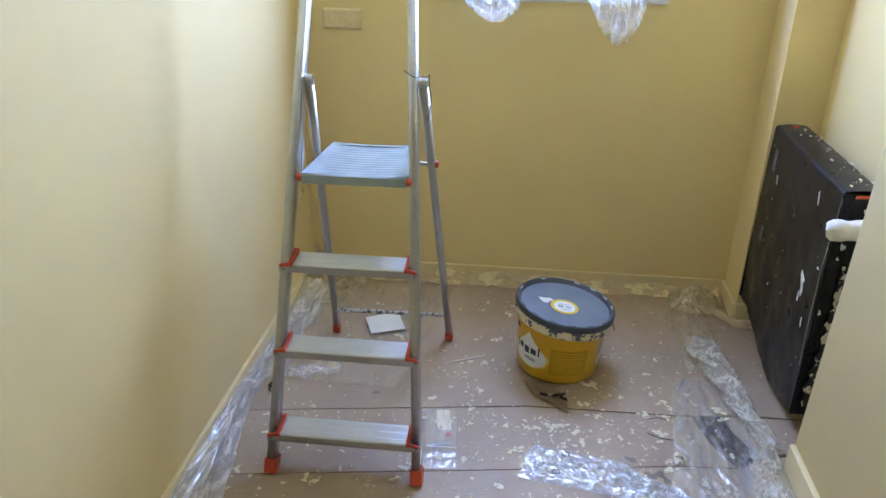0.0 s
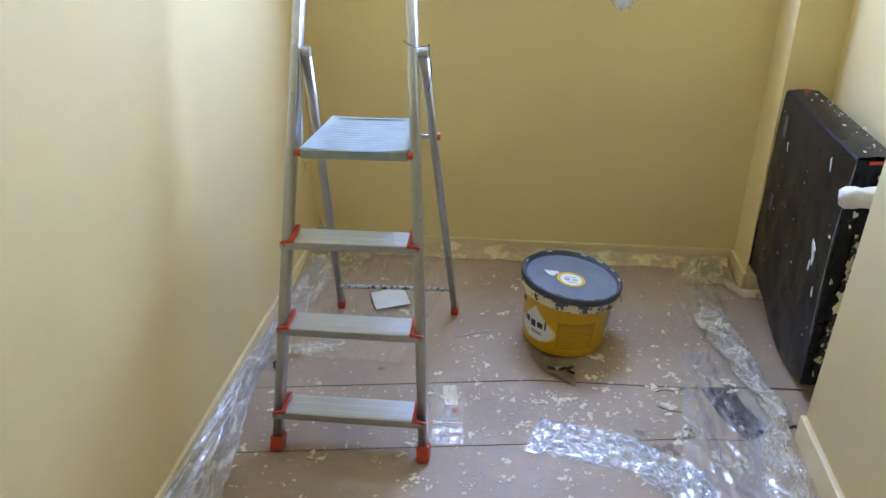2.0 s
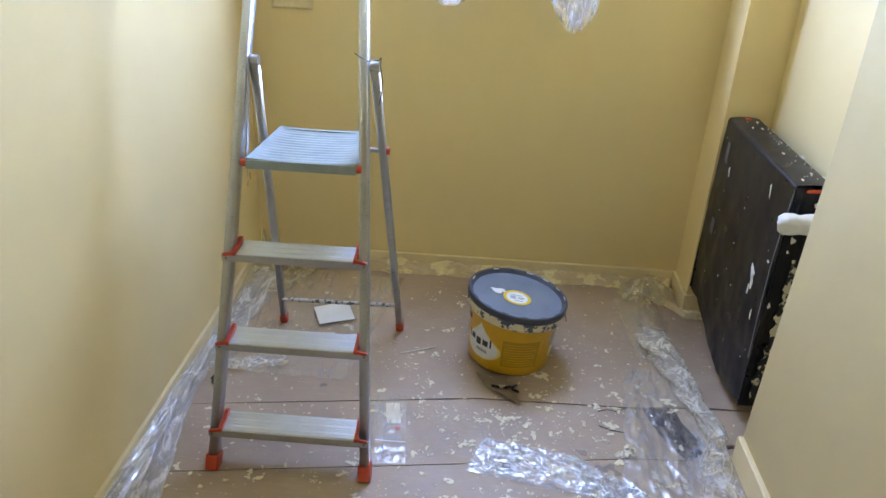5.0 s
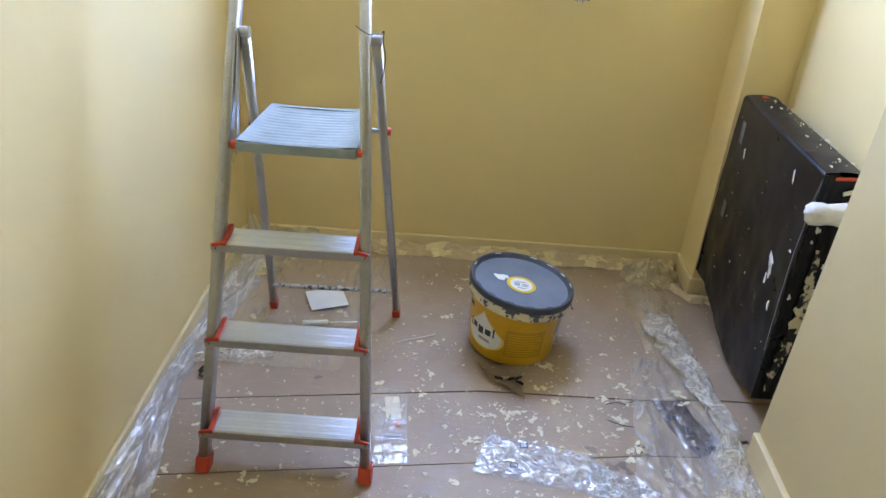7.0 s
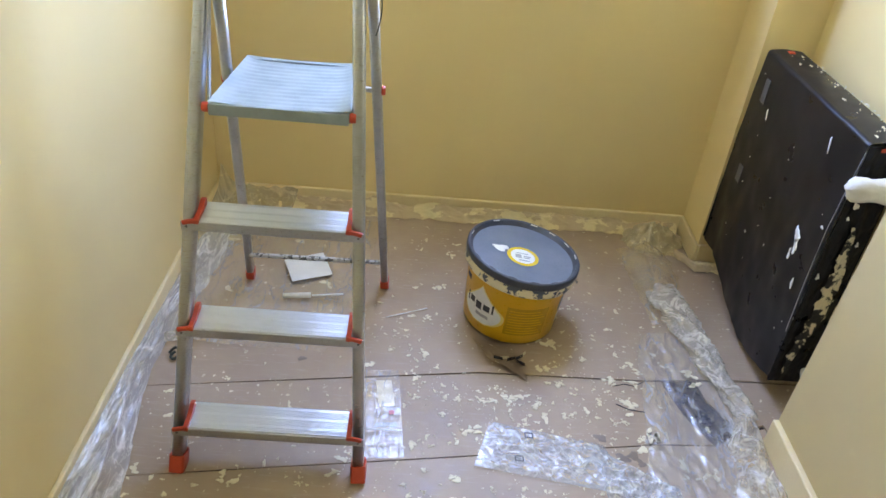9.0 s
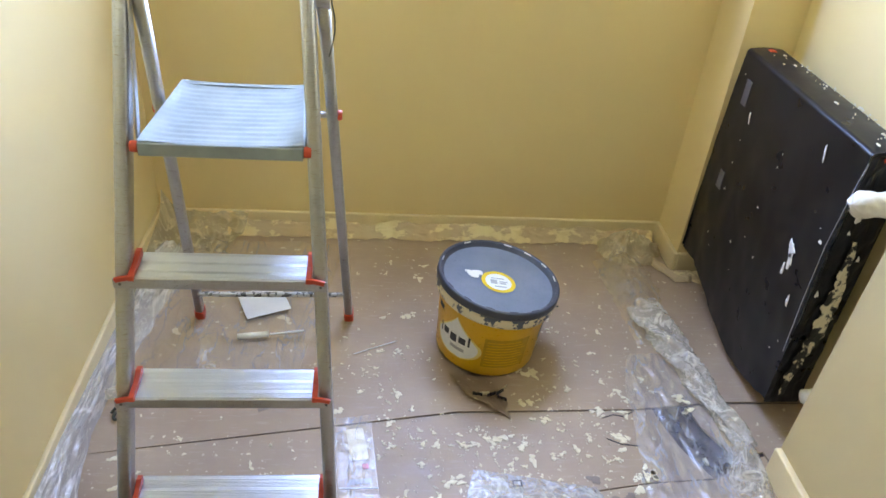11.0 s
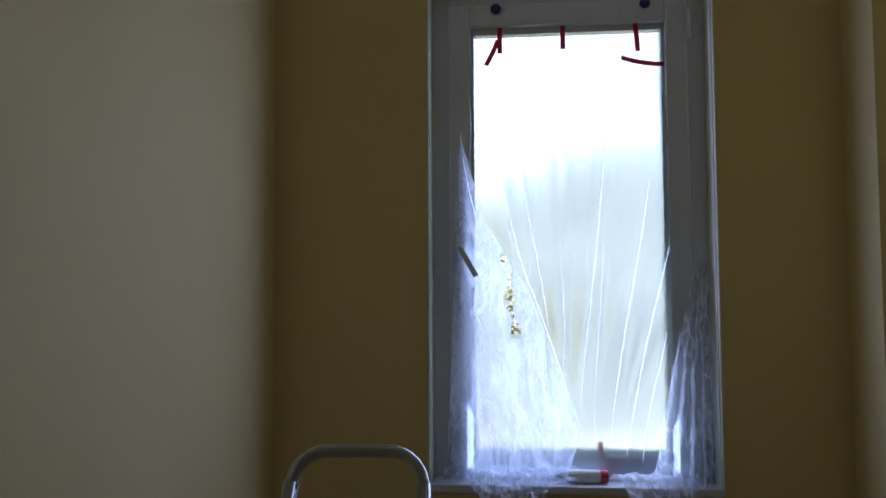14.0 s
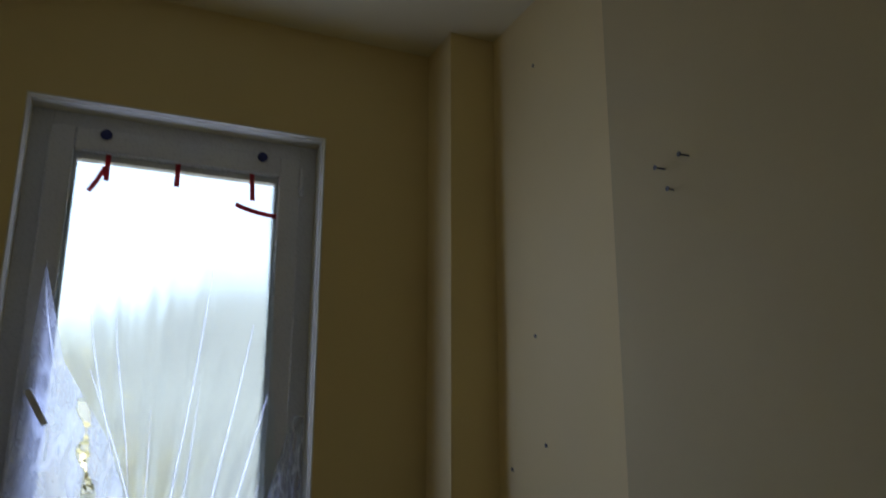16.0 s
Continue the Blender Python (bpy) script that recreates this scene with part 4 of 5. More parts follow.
    def patch(shape, off, nu=20, nv=20):
        return sheet(lambda u, v: wrap(*shape(u, v), off), nu, nv)
    A = radians(-137)

    def drop(u, v):
        z = 0.040 + 0.128 * v
        k = (z - 0.082) / 0.044
        half = 0.49 * math.sqrt(max(0.0, 1 - k * k)) if k <= 0.3 else 0.49 * 0.954 * max(0.0, 1 - (z - 0.0952) / 0.0728) ** 1.25
        return A + (2 * u - 1) * half, z
    def ringdrop(u, v):
        a, z = drop(u, v)
        return A + (a - A) * 1.14, 0.036 + (z - 0.040) * 1.06
    part("drop_edge", patch(ringdrop, 0.0008), surface("pale_yellow_print", (0.85, 0.70, 0.22), (0.88, 0.74, 0.28), 20, 0.4), ob)
    logo = part("drop_label", patch(drop, 0.0014), WHITE, ob, "white drop-shaped printed label")

    def strip(a0, a1, z0, z1, off=0.002):
        return patch(lambda u, v: (a0 + (a1 - a0) * u, z0 + (z1 - z0) * v), off, 6, 2)
    for a0, a1, z0, z1 in ((-0.40, -0.36, 0.086, 0.118), (-0.31, -0.17, 0.092, 0.113), (-0.12, 0.03, 0.084, 0.110), (0.08, 0.23, 0.089, 0.110), (0.28, 0.32, 0.089, 0.122)):
        part("print_bar", strip(A + a0, A + a1, z0, z1), INK, logo)
    part("print_bar", strip(A - 0.10, A + 0.22, 0.062, 0.073), GREYINK, logo)
    part("print_panel", strip(radians(-104), radians(-54), 0.035, 0.135, 0.0006), YDARK, ob, "panel of small unreadable print")
    for k in range(9):
        part("print_bar", strip(radians(-101), radians(-58 - 3 * (k % 3)), 0.042 + 0.010 * k, 0.045 + 0.010 * k, 0.0012), YPLAST, ob)
    part("corner_print", strip(radians(-172), radians(-160), 0.150, 0.168, 0.0008), INK, ob, "dark unreadable mark")
    part("side_label", strip(radians(-34), radians(-18), 0.095, 0.150, 0.0008), GREYINK, ob, "grey unreadable side label")
    part("side_label", strip(radians(-30), radians(-16), 0.05, 0.085, 0.0008), WHITE, ob)
    hd = bmesh.new()
    ring = [(0.166 + 0.010 * math.sin(t * math.pi), -0.05 + 0.11 * t, 0.185 - 0.03 * math.sin(t * math.pi)) for t in [k / 14 for k in range(15)]]
    sweep(hd, ring, 0.004, 0.004, (1, 0, 0), 0.0015)
    part("handle", hd, STEEL, ob, "thin wire handle")


bucket()


# ---- radiator under black foil ----
def radiator():
    ob = thing("radiator", "panel radiator wrapped in black foil, spattered with paint", "radiator", at=(1.705, -0.25, 0.09))
    X0, X1, Y0, Y1, Z1 = 0.006, 0.105, 0.047, -0.615, 0.692

    def skin(u, v):
        # u runs round the section from the front foot over the top to the back, v along the length
        y = Y0 + (Y1 - Y0) * v - 0.038 * min(1, u / 0.62) ** 2 * (1 - v)
        low = lerp_line([(0, 0.010), (0.147, 0.025), (0.25, 0.0), (0.37, -0.030), (0.67, -0.066), (0.78, -0.058), (0.94, -0.030), (1, -0.022)], v)[0] + 0.006 * fbm(v * 14, 0.3, 5)
        if u < 0.62:
            k = u / 0.62
            x, z = X0 + 0.010 * (1 - k) ** 3, low + (Z1 - 0.012 - low) * k
        elif u < 0.72:
            a = (u - 0.62) / 0.10 * math.pi / 2
            x, z = X0 + 0.012 - 0.012 * math.cos(a), Z1 - 0.012 + 0.012 * math.sin(a)
        elif u < 0.9:
            x, z = X0 + 0.012 + (X1 - X0 - 0.012) * (u - 0.72) / 0.18, Z1 + 0.004 * math.sin((u - 0.72) / 0.18 * math.pi)
        else:
            x, z = X1, Z1 - 0.45 * (u - 0.9) / 0.1
        w = 0.007 * fbm(y * 5, z * 4 + x * 6, 3, 3) * max(0.12, min(1, (0.58 - u) / 0.25)) + 0.004 * math.sin(26 * (y + 0.55 * z)) * max(0, fbm(y * 3, z * 3, 9)) * max(0.0, min(1, (0.58 - u) / 0.25))
        return Vector((x + (w if u < 0.7 else 0), y, z + (w * 0.6 if 0.66 < u < 0.9 else 0)))
    part("foil_cover", sheet(skin, 90, 90), BLACK, ob, "wrinkled black plastic foil", smooth=True)
    def far_end(u, v):
        x = X0 + 0.004 + (X1 - X0 - 0.004) * u
        return Vector((x, Y0 - 0.038 * v ** 2 + 0.003 * fbm(u * 6, v * 9, 6), 0.02 + (Z1 - 0.03) * v))

    def near_end(u, v):
        # pushed in a little and creased where the foil is folded over the end
        x = X0 + 0.002 + (X1 - X0 - 0.004) * u
        dent = 0.003 * math.sin(math.pi * u) * max(0.0, 1 - abs(v - 0.93) / 0.06) + 0.004 * fbm(u * 5, v * 14, 8)
        return Vector((x, Y1 - 0.001 + dent, -0.022 + (Z1 + 0.016) * v))
    part("foil_end", sheet(far_end, 16, 40), BLACK, ob, smooth=True)
    part("foil_end", sheet(near_end, 30, 120), BLACK, ob, "creased black foil over the end", smooth=True)
    core = boxes((X0 + 0.022, X1 - 0.012, Y1 + 0.02, Y0 - 0.02, 0.03, Z1 - 0.03), bevel=0.01)
    part("panel", core, WHITE, ob)
    for y in (-0.12, -0.52):
        part("wall_bracket", boxes((0.095, 0.1695, y - 0.012, y + 0.012, 0.50, 0.54), bevel=0.002), STEEL, ob)
    rnd = random.Random(8)
    for y, z, s, lg, tn in ((-0.495, 0.372, 0.020, 1.3, 1.0), (-0.505, 0.345, 0.013, 2.0, 1.4), (-0.492, 0.312, 0.006, 3.4, 1.45), (-0.555, 0.262, 0.006, 3.4, 1.35), (-0.475, 0.622, 0.005, 4.5, 1.35), (-0.118, 0.545, 0.0045, 4.5, 1.3), (-0.58, 0.45, 0.006, 1.2, 0.3)):
        bm = bmesh.new()
        blob(bm, 0.0035, y, z, s, rnd, 16, 0.002, axis="x", long=lg, turn=tn)
        part("paint_drip", bm, WSPLASH, ob, "dried white paint drip")
    spine = [(0, 0.044, 0.007), (0.14, 0.038, 0.011), (0.36, 0.058, 0.017), (0.6, 0.066, 0.019), (0.8, 0.060, 0.013), (1, 0.054, 0.006)]

    def crust(u, v):
        mid, half = lerp_line(spine, v)
        half *= 1 + 0.5 * fbm(v * 17, u * 3, 6)
        return Vector((mid + (2 * u - 1) * half + 0.004 * fbm(v * 12, 0.5, 2), Y1 - 0.0075 - 0.002 * abs(fbm(v * 30, u * 6, 3)), 0.01 + 0.47 * v))
    seam = sweep(bmesh.new(), [(0.006, Y1 - 0.002, 0.67), (0.004, Y1 + 0.004, 0.6), (0.003, Y1 + 0.014, 0.45), (0.003, Y1 + 0.010, 0.30), (0.004, Y1 + 0.002, 0.15)], 0.0018, 0.0015, (-1, 0, 0), 0.0006)
    part("foil_seam", seam, GREYINK, ob, "pale creased edge of the foil")
    part("paint_crust", sheet(crust, 10, 80), painted_over("cracked_crust", (0.012, 0.012, 0.013), (0.74, 0.67, 0.47), 38, 0.49, (1, 1.4, 0.7)), ob, "thick streak of cracked cream paint")
    bm = bmesh.new()
    for k in range(48):
        s = 0.001 + 0.0045 * rnd.random() ** 3
        blob(bm, 0.030 + 0.072 * rnd.random() ** 0.5, -0.06 - 0.54 * rnd.random(), 0.6985, s, rnd, 12, rnd.uniform(0.0015, 0.003), long=2.2, turn=1.57 + rnd.uniform(-0.5, 0.5))
    part_stuff("paint_spatter", bm, SPLASH, ob, "cream paint flecks on the top")
    bm = bmesh.new()
    for k in range(16):
        s = 0.0012 + 0.0025 * rnd.random() ** 2
        blob(bm, 0.0035, -0.02 - 0.57 * rnd.random(), 0.06 + 0.60 * rnd.random(), s, rnd, 8, 0.0015, axis="x", long=1.5, turn=1.4)
    part_stuff("paint_spatter", bm, WSPLASH, ob)
    part("tape_patch", boxes((0.052, 0.070, -0.03, -0.012, 0.691, 0.6985), bevel=0.002), RED, ob, "bit of red tape")
    part("tape_patch", bar((0.036, Y1 - 0.006, 0.679), (0.095, Y1 - 0.006, 0.682), 0.009, 0.005, (0, -1, 0), 0.002), RED, ob, "torn strip of red tape")
    part("tape_patch", bar((0.066, Y1 - 0.006, 0.640), (0.096, Y1 - 0.006, 0.649), 0.012, 0.004, (0, -1, 0), 0.002), TAPE, ob, "torn scrap of pale tape")
    for x, z, size in ((0.036, 0.535, 0.008), (0.030, 0.50, 0.004), (0.020, 0.33, 0.006), (0.080, 0.43, 0.005)):
        drip = bmesh.new()
        blob(drip, 0, 0, 0, size, rnd, 12, 0.002, axis="x", long=1.8, turn=1.4)
        bmesh.ops.transform(drip, matrix=Matrix.Translation((x, Y1 - 0.004, z)) @ pose(0, 0, 0, 0, 0, 90), verts=drip.verts[:])
        part("paint_drip", drip, WSPLASH, ob, "dried white paint drip")
    for y0, y1, z0, z1 in ((-0.075, -0.045, 0.555, 0.625), (-0.085, -0.055, 0.30, 0.355)):
        part("tape_patch", boxes((0.003, 0.0055, y0, y1, z0, z1), bevel=0.001), surface("dull_grey_tape", (0.09, 0.09, 0.10), (0.13, 0.13, 0.14), 30, 0.4), ob, "dull grey tape patch")


radiator()


def valve():
    ob = thing("radiator_valve", "radiator valve head wrapped in white masking tape", "valve", at=(1.727, -0.932, 0.699))
    bm = bmesh.new()
    n = 28
    prof = [(0.001, -0.062), (0.016, -0.060), (0.023, -0.048), (0.024, -0.028), (0.020, -0.012), (0.023, 0.006), (0.026, 0.030), (0.022, 0.060), (0.012, 0.075), (0.001, 0.078)]
    lathe(bm, prof, n)
    for v in bm.verts:
        v.co.x *= 1.2
        v.co.y *= 1.2
        v.co *= 1 + 0.14 * fbm(v.co.x * 60, v.co.y * 60, v.co.z * 60)
    bmesh.ops.transform(bm, matrix=pose(0, 0, 0, 0, 90, 0), verts=bm.verts[:])
    part("taped_head", bm, TAPE, ob, smooth=True)
    part("valve_body", bar((0.07, -0.004, 0.0), (0.07, 0.075, 0.0), 0.02, 0.02, (0, 0, 1)), STEEL, ob)
    pipe = bar((0.07, -0.010, 0.004), (0.07, -0.010, -0.66), 0.016, 0.016, (0, 1, 0), 0.007)
    part("pipe", pipe, WHITE, ob, "white riser pipe")
    lv = lathe(bmesh.new(), [(0, -0.03), (0.018, -0.028), (0.02, 0.0), (0.014, 0.03), (0, 0.032)], 18)
    bmesh.ops.transform(lv, matrix=pose(0.068, 0.010, -0.555, 0, 90, 0), verts=lv.verts[:])
    part("lower_valve", lv, TAPE, ob, smooth=True)


valve()


# ---- films on the floor ----
def fold(x, y, z):
    """Sharp-crested wrinkles, from 0 to about 1."""
    return max(0.0, 1 - 2.2 * abs(fbm(x, y, z, 3)))


def floor_films():
    def clear_sheet(u, v):
        y = -0.62 - 1.05 * v
        x0 = lerp_line([(0, 1.445), (0.08, 1.400), (0.23, 1.384), (0.40, 1.356), (0.59, 1.318), (1, 1.26)], v)[0] + 0.008 * fbm(v * 18, 4, 1)
        x1 = lerp_line([(0, 1.53), (0.15, 1.60), (0.32, 1.65), (0.42, 1.658), (1, 1.658)], v)[0]
        x = x0 + (x1 - x0) * u
        rim = min(1, 8 * u * (1 - u) + 0.08)
        z = 0.003 + (0.006 * fold(x * 14, y * 6, 3) + 0.014 * max(0, v - 0.3) * fold(x * 24 + y * 9, y * 7, 8)) * rim
        return Vector((x, y, z))
    thing("plastic_sheet", "thin clear plastic sheet over the gap in the boards", "plastic sheet", sheet(clear_sheet, 60, 150), FILMWIDE, smooth=True)

    def loop(u, v):
        y = -0.13 - 0.37 * v
        mid, half = lerp_line([(0, 1.555, 0.060), (0.25, 1.545, 0.080), (0.6, 1.545, 0.078), (0.85, 1.54, 0.050), (1, 1.535, 0.035)], v)
        x = mid + (2 * u - 1) * half * (1 + 0.18 * fbm(v * 9, u, 4))
        dome = max(0.0, 1 - (2 * u - 1) ** 2)
        z = 0.004 + 0.042 * dome * math.sin(math.pi * min(1, 0.25 + 0.7 * v)) * (0.6 + 0.4 * fold(x * 14, y * 8, 5)) + 0.010 * fold(x * 24, y * 16, 2) * dome
        return Vector((x, y, z))
    thing("plastic_sheet", "puffed clear plastic loop between heap and twisted strand", "plastic sheet", sheet(loop, 40, 80), LOOPFILM, smooth=True)

    def skirt(u, v):
        y = -0.16 - 0.42 * v
        x = 1.445 + 0.035 * v + (0.10 - 0.03 * v) * u + 0.006 * fbm(v * 12, 2, 7)
        return Vector((x, y, 0.0025 + 0.008 * fold(x * 16, y * 9, 11) * min(1, 6 * u * (1 - u) + 0.1)))
    thing("plastic_sheet", "flat dusty clear film beside the plastic loop", "plastic sheet", sheet(skirt, 24, 60), LOOPFILM, smooth=True)

    def strand(u, v):
        a = 2 * math.pi * u
        cx, cy, r = lerp_line([(0, 1.545, -0.40, 0.045), (0.14, 1.55, -0.48, 0.052), (0.32, 1.575, -0.59, 0.044), (0.52, 1.592, -0.70, 0.040), (0.76, 1.622, -0.85, 0.028), (1, 1.648, -0.97, 0.030)], v)
        rr = r * (1 + 0.22 * math.sin(4 * a + 22 * v) + 0.30 * fold(math.cos(a) * 1.5, math.sin(a) * 1.5, v * 9)) * 0.85
        return Vector((cx + rr * math.cos(a), cy + 0.3 * rr * math.cos(a), max(0.003, 0.016 + 0.55 * rr * math.sin(a))))
    thing("plastic_sheet", "twisted strand of clear film streaked with cream paint", "plastic sheet", sheet(strand, 44, 150), CRISP, smooth=True)

    def tail(u, v):
        cy = -0.94 - 0.75 * v
        mid, half, hgt = lerp_line([(0, 1.640, 0.028, 0.035), (0.15, 1.615, 0.042, 0.060), (0.4, 1.595, 0.060, 0.050), (0.7, 1.57, 0.085, 0.045), (1, 1.55, 0.10, 0.045)], v)
        x = mid + (2 * u - 1) * half * (1 + 0.25 * fbm(v * 10, u, 9))
        dome = max(0.0, 1 - (2 * u - 1) ** 2)
        z = 0.004 + hgt * dome * (0.35 + 0.75 * fold(x * 22 + cy * 7, cy * 7, 6))
        return Vector((min(x, 1.662), cy, z))
    thing("plastic_sheet", "bunched end of clear film against the skirting", "plastic sheet", sheet(tail, 44, 130), CRISP, smooth=True)

    rnd = random.Random(17)
    for x, y, z in ((1.530, -0.80, 0.010), (1.538, -0.838, 0.010), (1.374, -1.05, 0.010), (1.366, -1.035, 0.010)):
        bm = bmesh.new()
        for k in range(5):
            blob(bm, x + rnd.uniform(-0.014, 0.014), y + rnd.uniform(-0.014, 0.014), z, rnd.uniform(0.004, 0.010), rnd, 12, 0.0009, long=1.5, turn=rnd.uniform(0, 3))
        thing("paint_crust", "flaking cream paint crust on the plastic sheet", "paint crust", bm, SPLASH, group="paint crusts")

    face = XL + 0.0145

    def along(u, v):
        y = -0.16 - 2.1 * v
        w = lerp_line([(0, 0.13), (0.15, 0.085), (0.28, 0.045), (0.36, 0.034), (0.435, 0.052), (0.50, 0.082), (0.56, 0.098), (0.7, 0.125), (1, 0.16)], v)[0]
        top = lerp_line([(0, 0.03), (0.2, 0.035), (0.3, 0.050), (0.38, 0.060), (0.6, 0.066), (1, 0.07)], v)[0]
        k = u ** 1.2
        wave = fold(u * 2.2 + v * 5, v * 9, 6)
        x = face + w * k * (1 + 0.10 * fbm(v * 24, u, 4) * u) + 0.010 * math.sin(math.pi * u) * wave
        z = top * (1 - u) ** 1.35 + 0.004 + 0.016 * wave * math.sin(math.pi * min(1, u + 0.08)) + 0.014 * math.sin(math.pi * u)
        return Vector((x, y, z))
    thing("plastic_sheet", "crinkled clear plastic strip draped from the skirting", "plastic sheet", sheet(along, 30, 260), STRIPFILM, smooth=True)

    def corner(u, v):
        y = -0.10 - 0.70 * v
        x1 = 0.62 - 0.12 * v
        x = 0.06 + (x1 - 0.06) * u
        z = 0.003 + 0.010 * fold(x * 8 + y * 5, y * 5, 12) * min(1, 8 * u * (1 - u) + 0.1)
        return Vector((x, y, z))
    thing("plastic_sheet", "thin clear plastic sheet lying under the ladder", "plastic sheet", sheet(corner, 60, 70), FILMTHIN, smooth=True)

    def gather(u, v):
        x = 0.045 + 0.26 * v
        y = -0.80 + 0.09 * v + (2 * u - 1) * (0.016 + 0.03 * v) * (1 + 0.3 * fbm(v * 8, u, 3))
        z = 0.013 + 0.022 * max(0, 1 - (2 * u - 1) ** 2) * (1 - 0.7 * v) * (0.4 + 0.6 * fold(v * 5, u * 4, 9))
        return Vector((x, y, z))
    thing("plastic_sheet", "gathered hem of the clear sheet near the wall", "plastic sheet", sheet(gather, 20, 60), CRISP, smooth=True)

    def hem(u, v):
        x = 0.05 + 1.64 * v
        y = -0.0135 - (0.042 + 0.020 * fbm(v * 13, 2, 2) + 0.008 * fbm(v * 60, 7, 2)) * u
        z = 0.046 * (1 - u) ** 1.3 * (0.85 + 0.45 * fbm(v * 14, 5, 1)) + 0.003 + 0.010 * abs(fbm(u * 3, v * 40, 7)) * math.sin(math.pi * min(1, u + 0.15))
        return Vector((x, y - 0.002, z))
    thing("masking_paper", "cream-smeared masking paper along the skirting", "masking paper", sheet(hem, 20, 240), SMEARED, smooth=True)

    def nook(u, v):
        x = XL + 0.018 + (0.27 - 0.10 * v) * u
        y = -0.020 - 0.40 * v * (1 - 0.45 * u) + 0.010 * fbm(u * 9, 3, 4) * v
        z = 0.005 + 0.085 * max(0.0, 1 - u / 0.22) ** 1.6 * (1 - 0.5 * v) + 0.060 * max(0.0, 1 - v / 0.16) ** 1.5 + 0.012 * fold(x * 15, y * 12, 21) * min(1, 4 * u + 0.1)
        return Vector((x, y, z))
    thing("plastic_sheet", "yellowish paint-smeared film tucked into the room's corner", "plastic sheet", sheet(nook, 40, 60), FILMTAN, smooth=True)

    def pile(u, v):
        a = 2 * math.pi * u
        r = 0.100 * v * (1 + 0.25 * fbm(math.cos(a) * 2, math.sin(a) * 2, 3))
        px, py = 1.585 + 1.1 * r * math.cos(a), -0.095 + 0.85 * r * math.sin(a)
        z = 0.004 + 0.080 * (1 - v) ** 0.6 * (0.5 + 0.6 * fold(px * 14, py * 14, 14))
        return Vector((px, min(py, -0.022), z))
    thing("plastic_sheet", "yellowish heap of crumpled masking film in the corner", "plastic sheet", sheet(pile, 70, 26), FILMTAN, smooth=True)

    def ruck(u, v):
        x = 1.60 + 0.27 * v
        y = -0.215 - 0.055 * u * (1 + 0.4 * fbm(v * 8, 1, 5)) + (0.17 * (1 - v / 0.37) if v < 0.37 else 0)
        z = 0.004 + (0.010 + 0.010 * fold(v * 7, u * 3, 4)) * math.sin(math.pi * min(1, u * 0.9 + 0.1)) ** 0.7
        return Vector((min(x, 1.70) if y > -0.205 else x, y, z))
    thing("masking_paper", "creased cream masking paper at the pier's foot", "masking paper", sheet(ruck, 16, 60), SMEARED, smooth=True)


floor_films()


def flat_bag(points, name, label, mat, seed, lift=0.006):
    a, b, c, d = [Vector((x, y, 0)) for x, y in points]

    def f(u, v):
        p = a.lerp(b, u).lerp(d.lerp(c, u), v)
        rim = min(1, 10 * min(u, 1 - u, v, 1 - v))
        return Vector((p.x, p.y, 0.0035 + (0.15 + 0.85 * rim) * lift * fold(p.x * 26 + p.y * 9, p.y * 30, seed)))
    return thing(name, label, "plastic bag", sheet(f, 60, 40), mat, smooth=True)


zb = flat_bag([(0.602, -0.866), (0.708, -0.853), (0.736, -1.156), (0.640, -1.168)], "zip_bag", "flat clear zip bag with printed label on the floor", FILMTHIN, 3, 0.0022)
for pts, mat, lab, nm in (([(0.648, -0.90), (0.690, -0.895), (0.706, -0.99), (0.664, -0.995)], SPLASH, "cream paper slip", "slip"), ([(0.66, -1.05), (0.712, -1.045), (0.714, -1.058), (0.662, -1.064)], GREYINK, "grey unreadable code strip", "code_strip"),
                          ([(0.690, -1.005), (0.704, -1.003), (0.706, -1.018), (0.692, -1.02)], TAPERED, "small red print mark", "print_mark")):
    part(nm, prism(pts, 0.0025, 0.0032), mat, zb, lab)
part("zip_seam", boxes((0.640, 0.728, -1.080, -1.0775, 0.010, 0.0115)), WHITE, zb)
fb = flat_bag([(0.951, -1.022), (1.235, -1.078), (1.30, -1.235), (0.906, -1.169)], "parcel_bag", "shiny crinkled clear plastic bag lying on the floor", BAG, 9, 0.007)
flat_bag([(1.20, -1.085), (1.40, -1.20), (1.42, -1.42), (1.22, -1.24)], "parcel_bag", "shiny crinkled clear plastic bag with twisted end", BAG, 15, 0.016)
for x, y in ((1.045, -1.075), (1.015, -1.15)):
    part("print_mark", boxes((x - 0.011, x + 0.011, y - 0.009, y - 0.006, 0.018, 0.0186), (x - 0.011, x + 0.011, y + 0.006, y + 0.009, 0.018, 0.0186), (x - 0.011, x - 0.008, y - 0.006, y + 0.006, 0.018, 0.0186), (x + 0.008, x + 0.011, y - 0.006, y + 0.006, 0.018, 0.0186)), INK, fb, "small dark printed symbol")

card = prism([(0.313, -0.392), (0.430, -0.334), (0.476, -0.452), (0.358, -0.503)], 0.0155, 0.0170)
thing("paper_sheet", "blank white card lying on the plastic sheet", "card", card, PAPER)
thing("tube", "short white plastic tube on the plastic sheet", "tube", bar((0.342, -0.580, 0.018), (0.425, -0.567, 0.018), 0.016, 0.016, (0, 0, 1), 0.007), WHITE, smooth=True)
thing("stick", "thin white stick beside the tube", "stick", bar((0.428, -0.566, 0.016), (0.52, -0.548, 0.015), 0.006, 0.004, (0, 0, 1), 0.0015), WHITE)
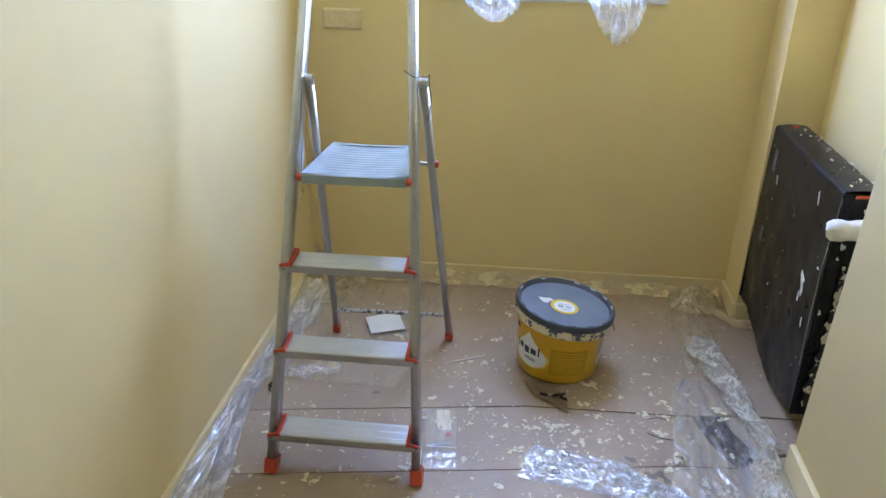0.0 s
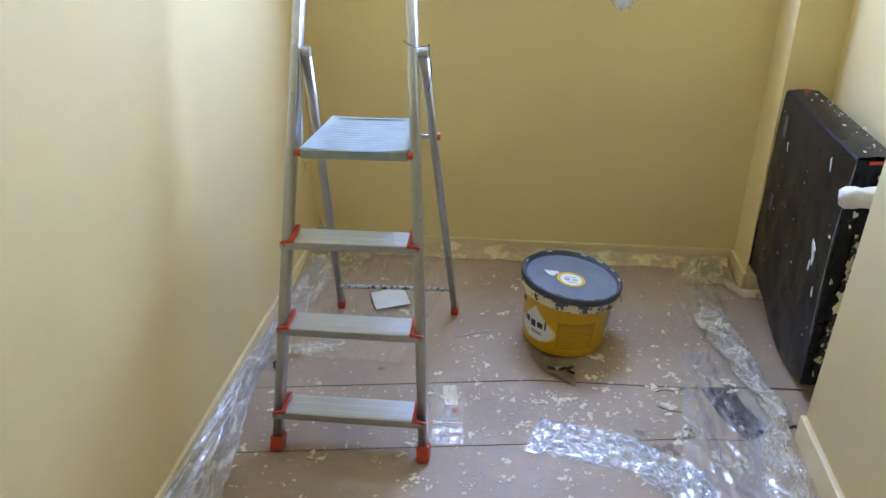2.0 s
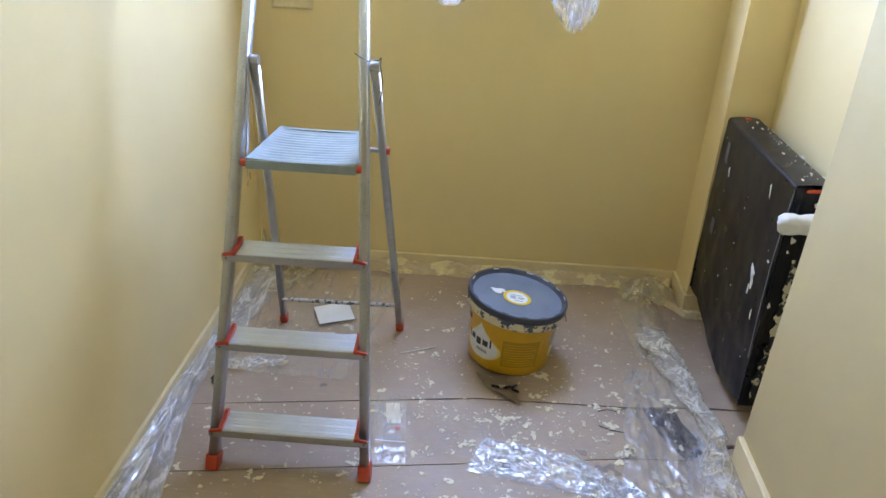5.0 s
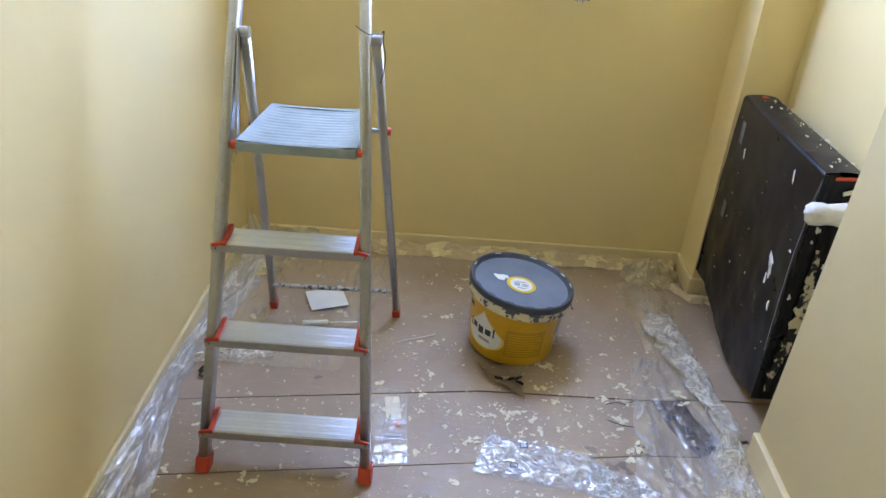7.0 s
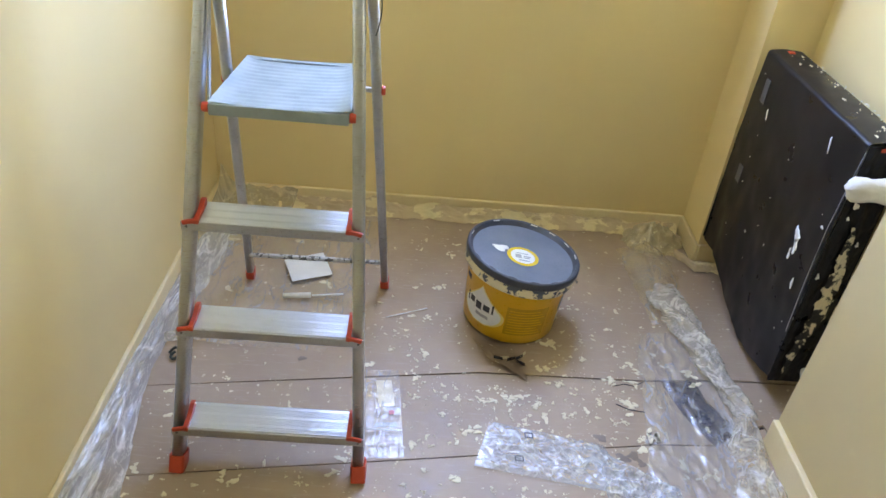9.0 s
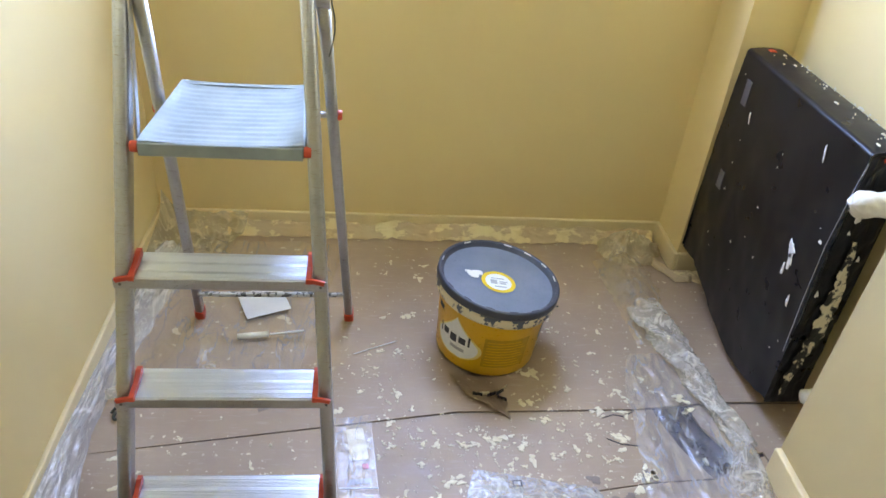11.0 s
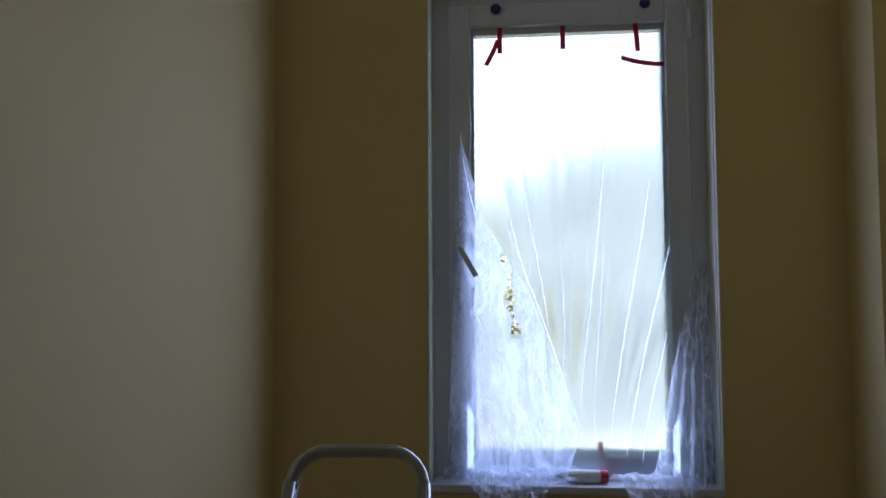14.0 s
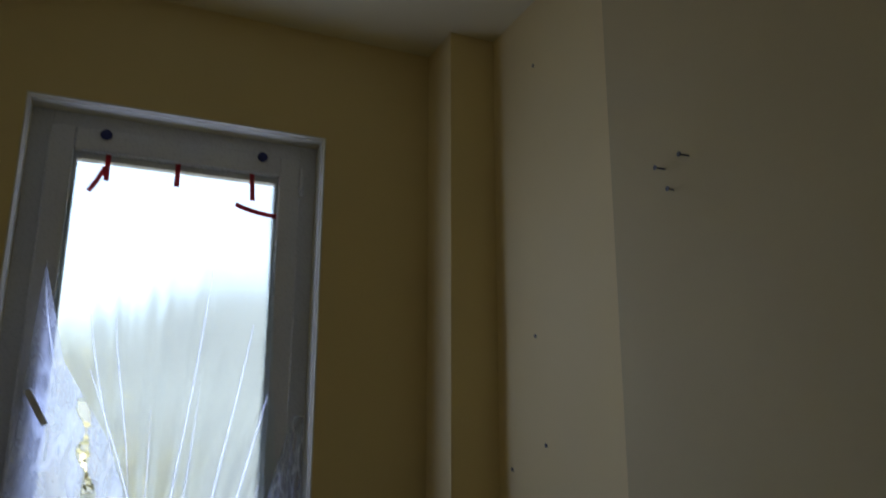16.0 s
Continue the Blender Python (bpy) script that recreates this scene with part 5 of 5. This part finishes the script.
thing("straw", "thin pale plastic sliver on the boards", "straw", bar((0.66, -0.63, 0.004), (0.78, -0.575, 0.005), 0.003, 0.002, (0, 0, 1), 0.0008), WHITE)


# ---- small wall fittings ----
def socket():
    ob = thing("wall_socket", "double wall socket masked with crinkled tape", "socket", at=(0.107, 0.0, 1.016))

    def f(u, v):
        x, z = 0.150 * u, 0.076 * v
        rim = min(1, 14 * min(u, 1 - u, v, 1 - v))
        return Vector((x, -0.002 - 0.010 * rim - 0.003 * abs(fbm(u * 7, v * 4, 5)), z))
    part("tape_cover", sheet(f, 40, 24), surface("painted_tape", (0.74, 0.60, 0.33), (0.80, 0.67, 0.40), 40, 0.6, relief=0.5), ob, smooth=True)
    part("socket_plate", boxes((0.008, 0.142, -0.009, 0.0, 0.006, 0.070), bevel=0.003), TRIM, ob)
    


socket()


def nail(x, y, z, dx, dz):
    ob = thing("nail", "bent steel nail stuck in the painted plaster", "nail", bar((x + 0.01, y, z), (x - 0.02, y + dx, z + dz), 0.0035, 0.0035, (0, 1, 0), 0.0014), STEEL, group="nails")
    head = lathe(bmesh.new(), [(0, 0), (0.005, 0), (0.005, 0.0015), (0, 0.0015)], 14)
    bmesh.ops.transform(head, matrix=pose(x - 0.02, y + dx, z + dz, 0, -90, 0), verts=head.verts[:])
    part("head", head, STEEL, ob)


nail(XR, -1.210, 2.195, -0.012, -0.004)
nail(XR, -1.262, 2.245, 0.004, 0.001)
nail(XR, -1.198, 2.240, 0.006, 0.002)


def wall_plug(x, y, z, r=0.005):
    bm = lathe(bmesh.new(), [(0, 0), (r, 0), (r * 1.2, 0.002), (0, 0.0025)], 12)
    bmesh.ops.transform(bm, matrix=pose(x, y, z, 0, -90, 0), verts=bm.verts[:])
    thing("wall_plug", "small dark old fixing hole in the wall", "wall plug", bm, STEEL, group="wall plugs")


wall_plug(XN, -0.42, 2.02)
wall_plug(XN, -0.45, 2.847)
wall_plug(XN, -0.46, 1.72)
wall_plug(XN, -0.27, 1.65)


def wall_chip():
    rnd = random.Random(21)
    bm = bmesh.new()
    for k in range(7):
        blob(bm, 0, rnd.uniform(-0.02, 0.02), rnd.uniform(-0.03, 0.03), rnd.uniform(0.003, 0.009), rnd, 11, 0.0012, axis="x", long=1.2, turn=1.2)
    bmesh.ops.scale(bm, vec=(-1, 1, 1), verts=bm.verts[:])
    bmesh.ops.reverse_faces(bm, faces=bm.faces[:])
    thing("wall_chip", "small chipped brownish patch in the paint", "wall chip", bm, surface("bare_plaster", (0.40, 0.33, 0.20), (0.55, 0.46, 0.28), 60, 0.8, relief=0.4), at=(XL + 0.0005, -0.10, 0.40))


wall_chip()


# ---- outside ----
thing("ground", "pale blue-grey hazed meadow below the house", "ground", boxes((-400, 400, 2.0, 900, -4.2, -4.0)), HAZEGRASS, kind="structure")


def hill():
    def f(u, v):
        x = -160 + 320 * u
        y = 24 + 120 * v
        top = 23 * math.exp(-((x - 26) / 34) ** 2) + 6.5 * math.exp(-((x + 40) / 60) ** 2) + 3.0 * fbm(x * 0.05, 0.4, 3)
        z = -4 + (top + 4) * math.sin(math.pi / 2 * min(1, v * 1.3)) + 2.2 * abs(fbm(x * 0.22, y * 0.22, 5))
        return Vector((x, y, z))
    thing("wooded_hill", "distant wooded hill, tinted blue-grey for haze", "hill", sheet(f, 260, 70), HAZEWOODS, kind="stuff")


hill()


def tree(x, y, base, height, spread, seed):
    rnd = random.Random(seed)
    ob = thing("tree", "leafy green tree outside the window", "tree", at=(x, y, base))
    bm = bmesh.new()
    tips = []
    trunk = [Vector((0.05 * math.sin(k), 0.04 * math.cos(2 * k), height * 0.6 * k / 5)) for k in range(6)]
    for k in range(5):
        sweep(bm, [trunk[k], trunk[k + 1]], 0.22 - 0.03 * k, 0.22 - 0.03 * k, (0, 1, 0), 0.08 - 0.012 * k)
    for k in range(16):
        s = trunk[2 + k % 4]
        a = rnd.random() * 6.28
        e = s + Vector((math.cos(a) * spread * rnd.uniform(0.4, 0.9), math.sin(a) * spread * rnd.uniform(0.4, 0.9), height * rnd.uniform(0.05, 0.38)))
        sweep(bm, [s, s.lerp(e, 0.5) + Vector((0, 0, 0.12)), e], 0.04, 0.04, (0, 1, 0.2), 0.015)
        tips += [e, s.lerp(e, 0.6), s.lerp(e, 0.8)]
    part("trunk", bm, BARK, ob)
    verts, faces = [], []
    for tip in tips:
        for k in range(60):
            c = tip + Vector((rnd.gauss(0, 0.32), rnd.gauss(0, 0.32), rnd.gauss(0, 0.28)))
            a = Vector((rnd.gauss(0, 1), rnd.gauss(0, 1), rnd.gauss(0, 0.5))).normalized() * 0.07
            b = a.cross(Vector((rnd.gauss(0, 1), rnd.gauss(0, 1), rnd.gauss(0, 1)))).normalized() * 0.035
            n = len(verts)
            verts += [c - a, c + b, c + a, c - b]
            faces.append((n, n + 1, n + 2, n + 3))
    me = bpy.data.meshes.new("crown")
    me.from_pydata(verts, [], faces)
    me.materials.append(LEAF)
    crown = new("crown", me)
    crown.parent = ob


tree(0.35, 8.5, -4.0, 7.8, 1.7, 3)
tree(-3.5, 14.0, -4.0, 7.0, 2.2, 6)
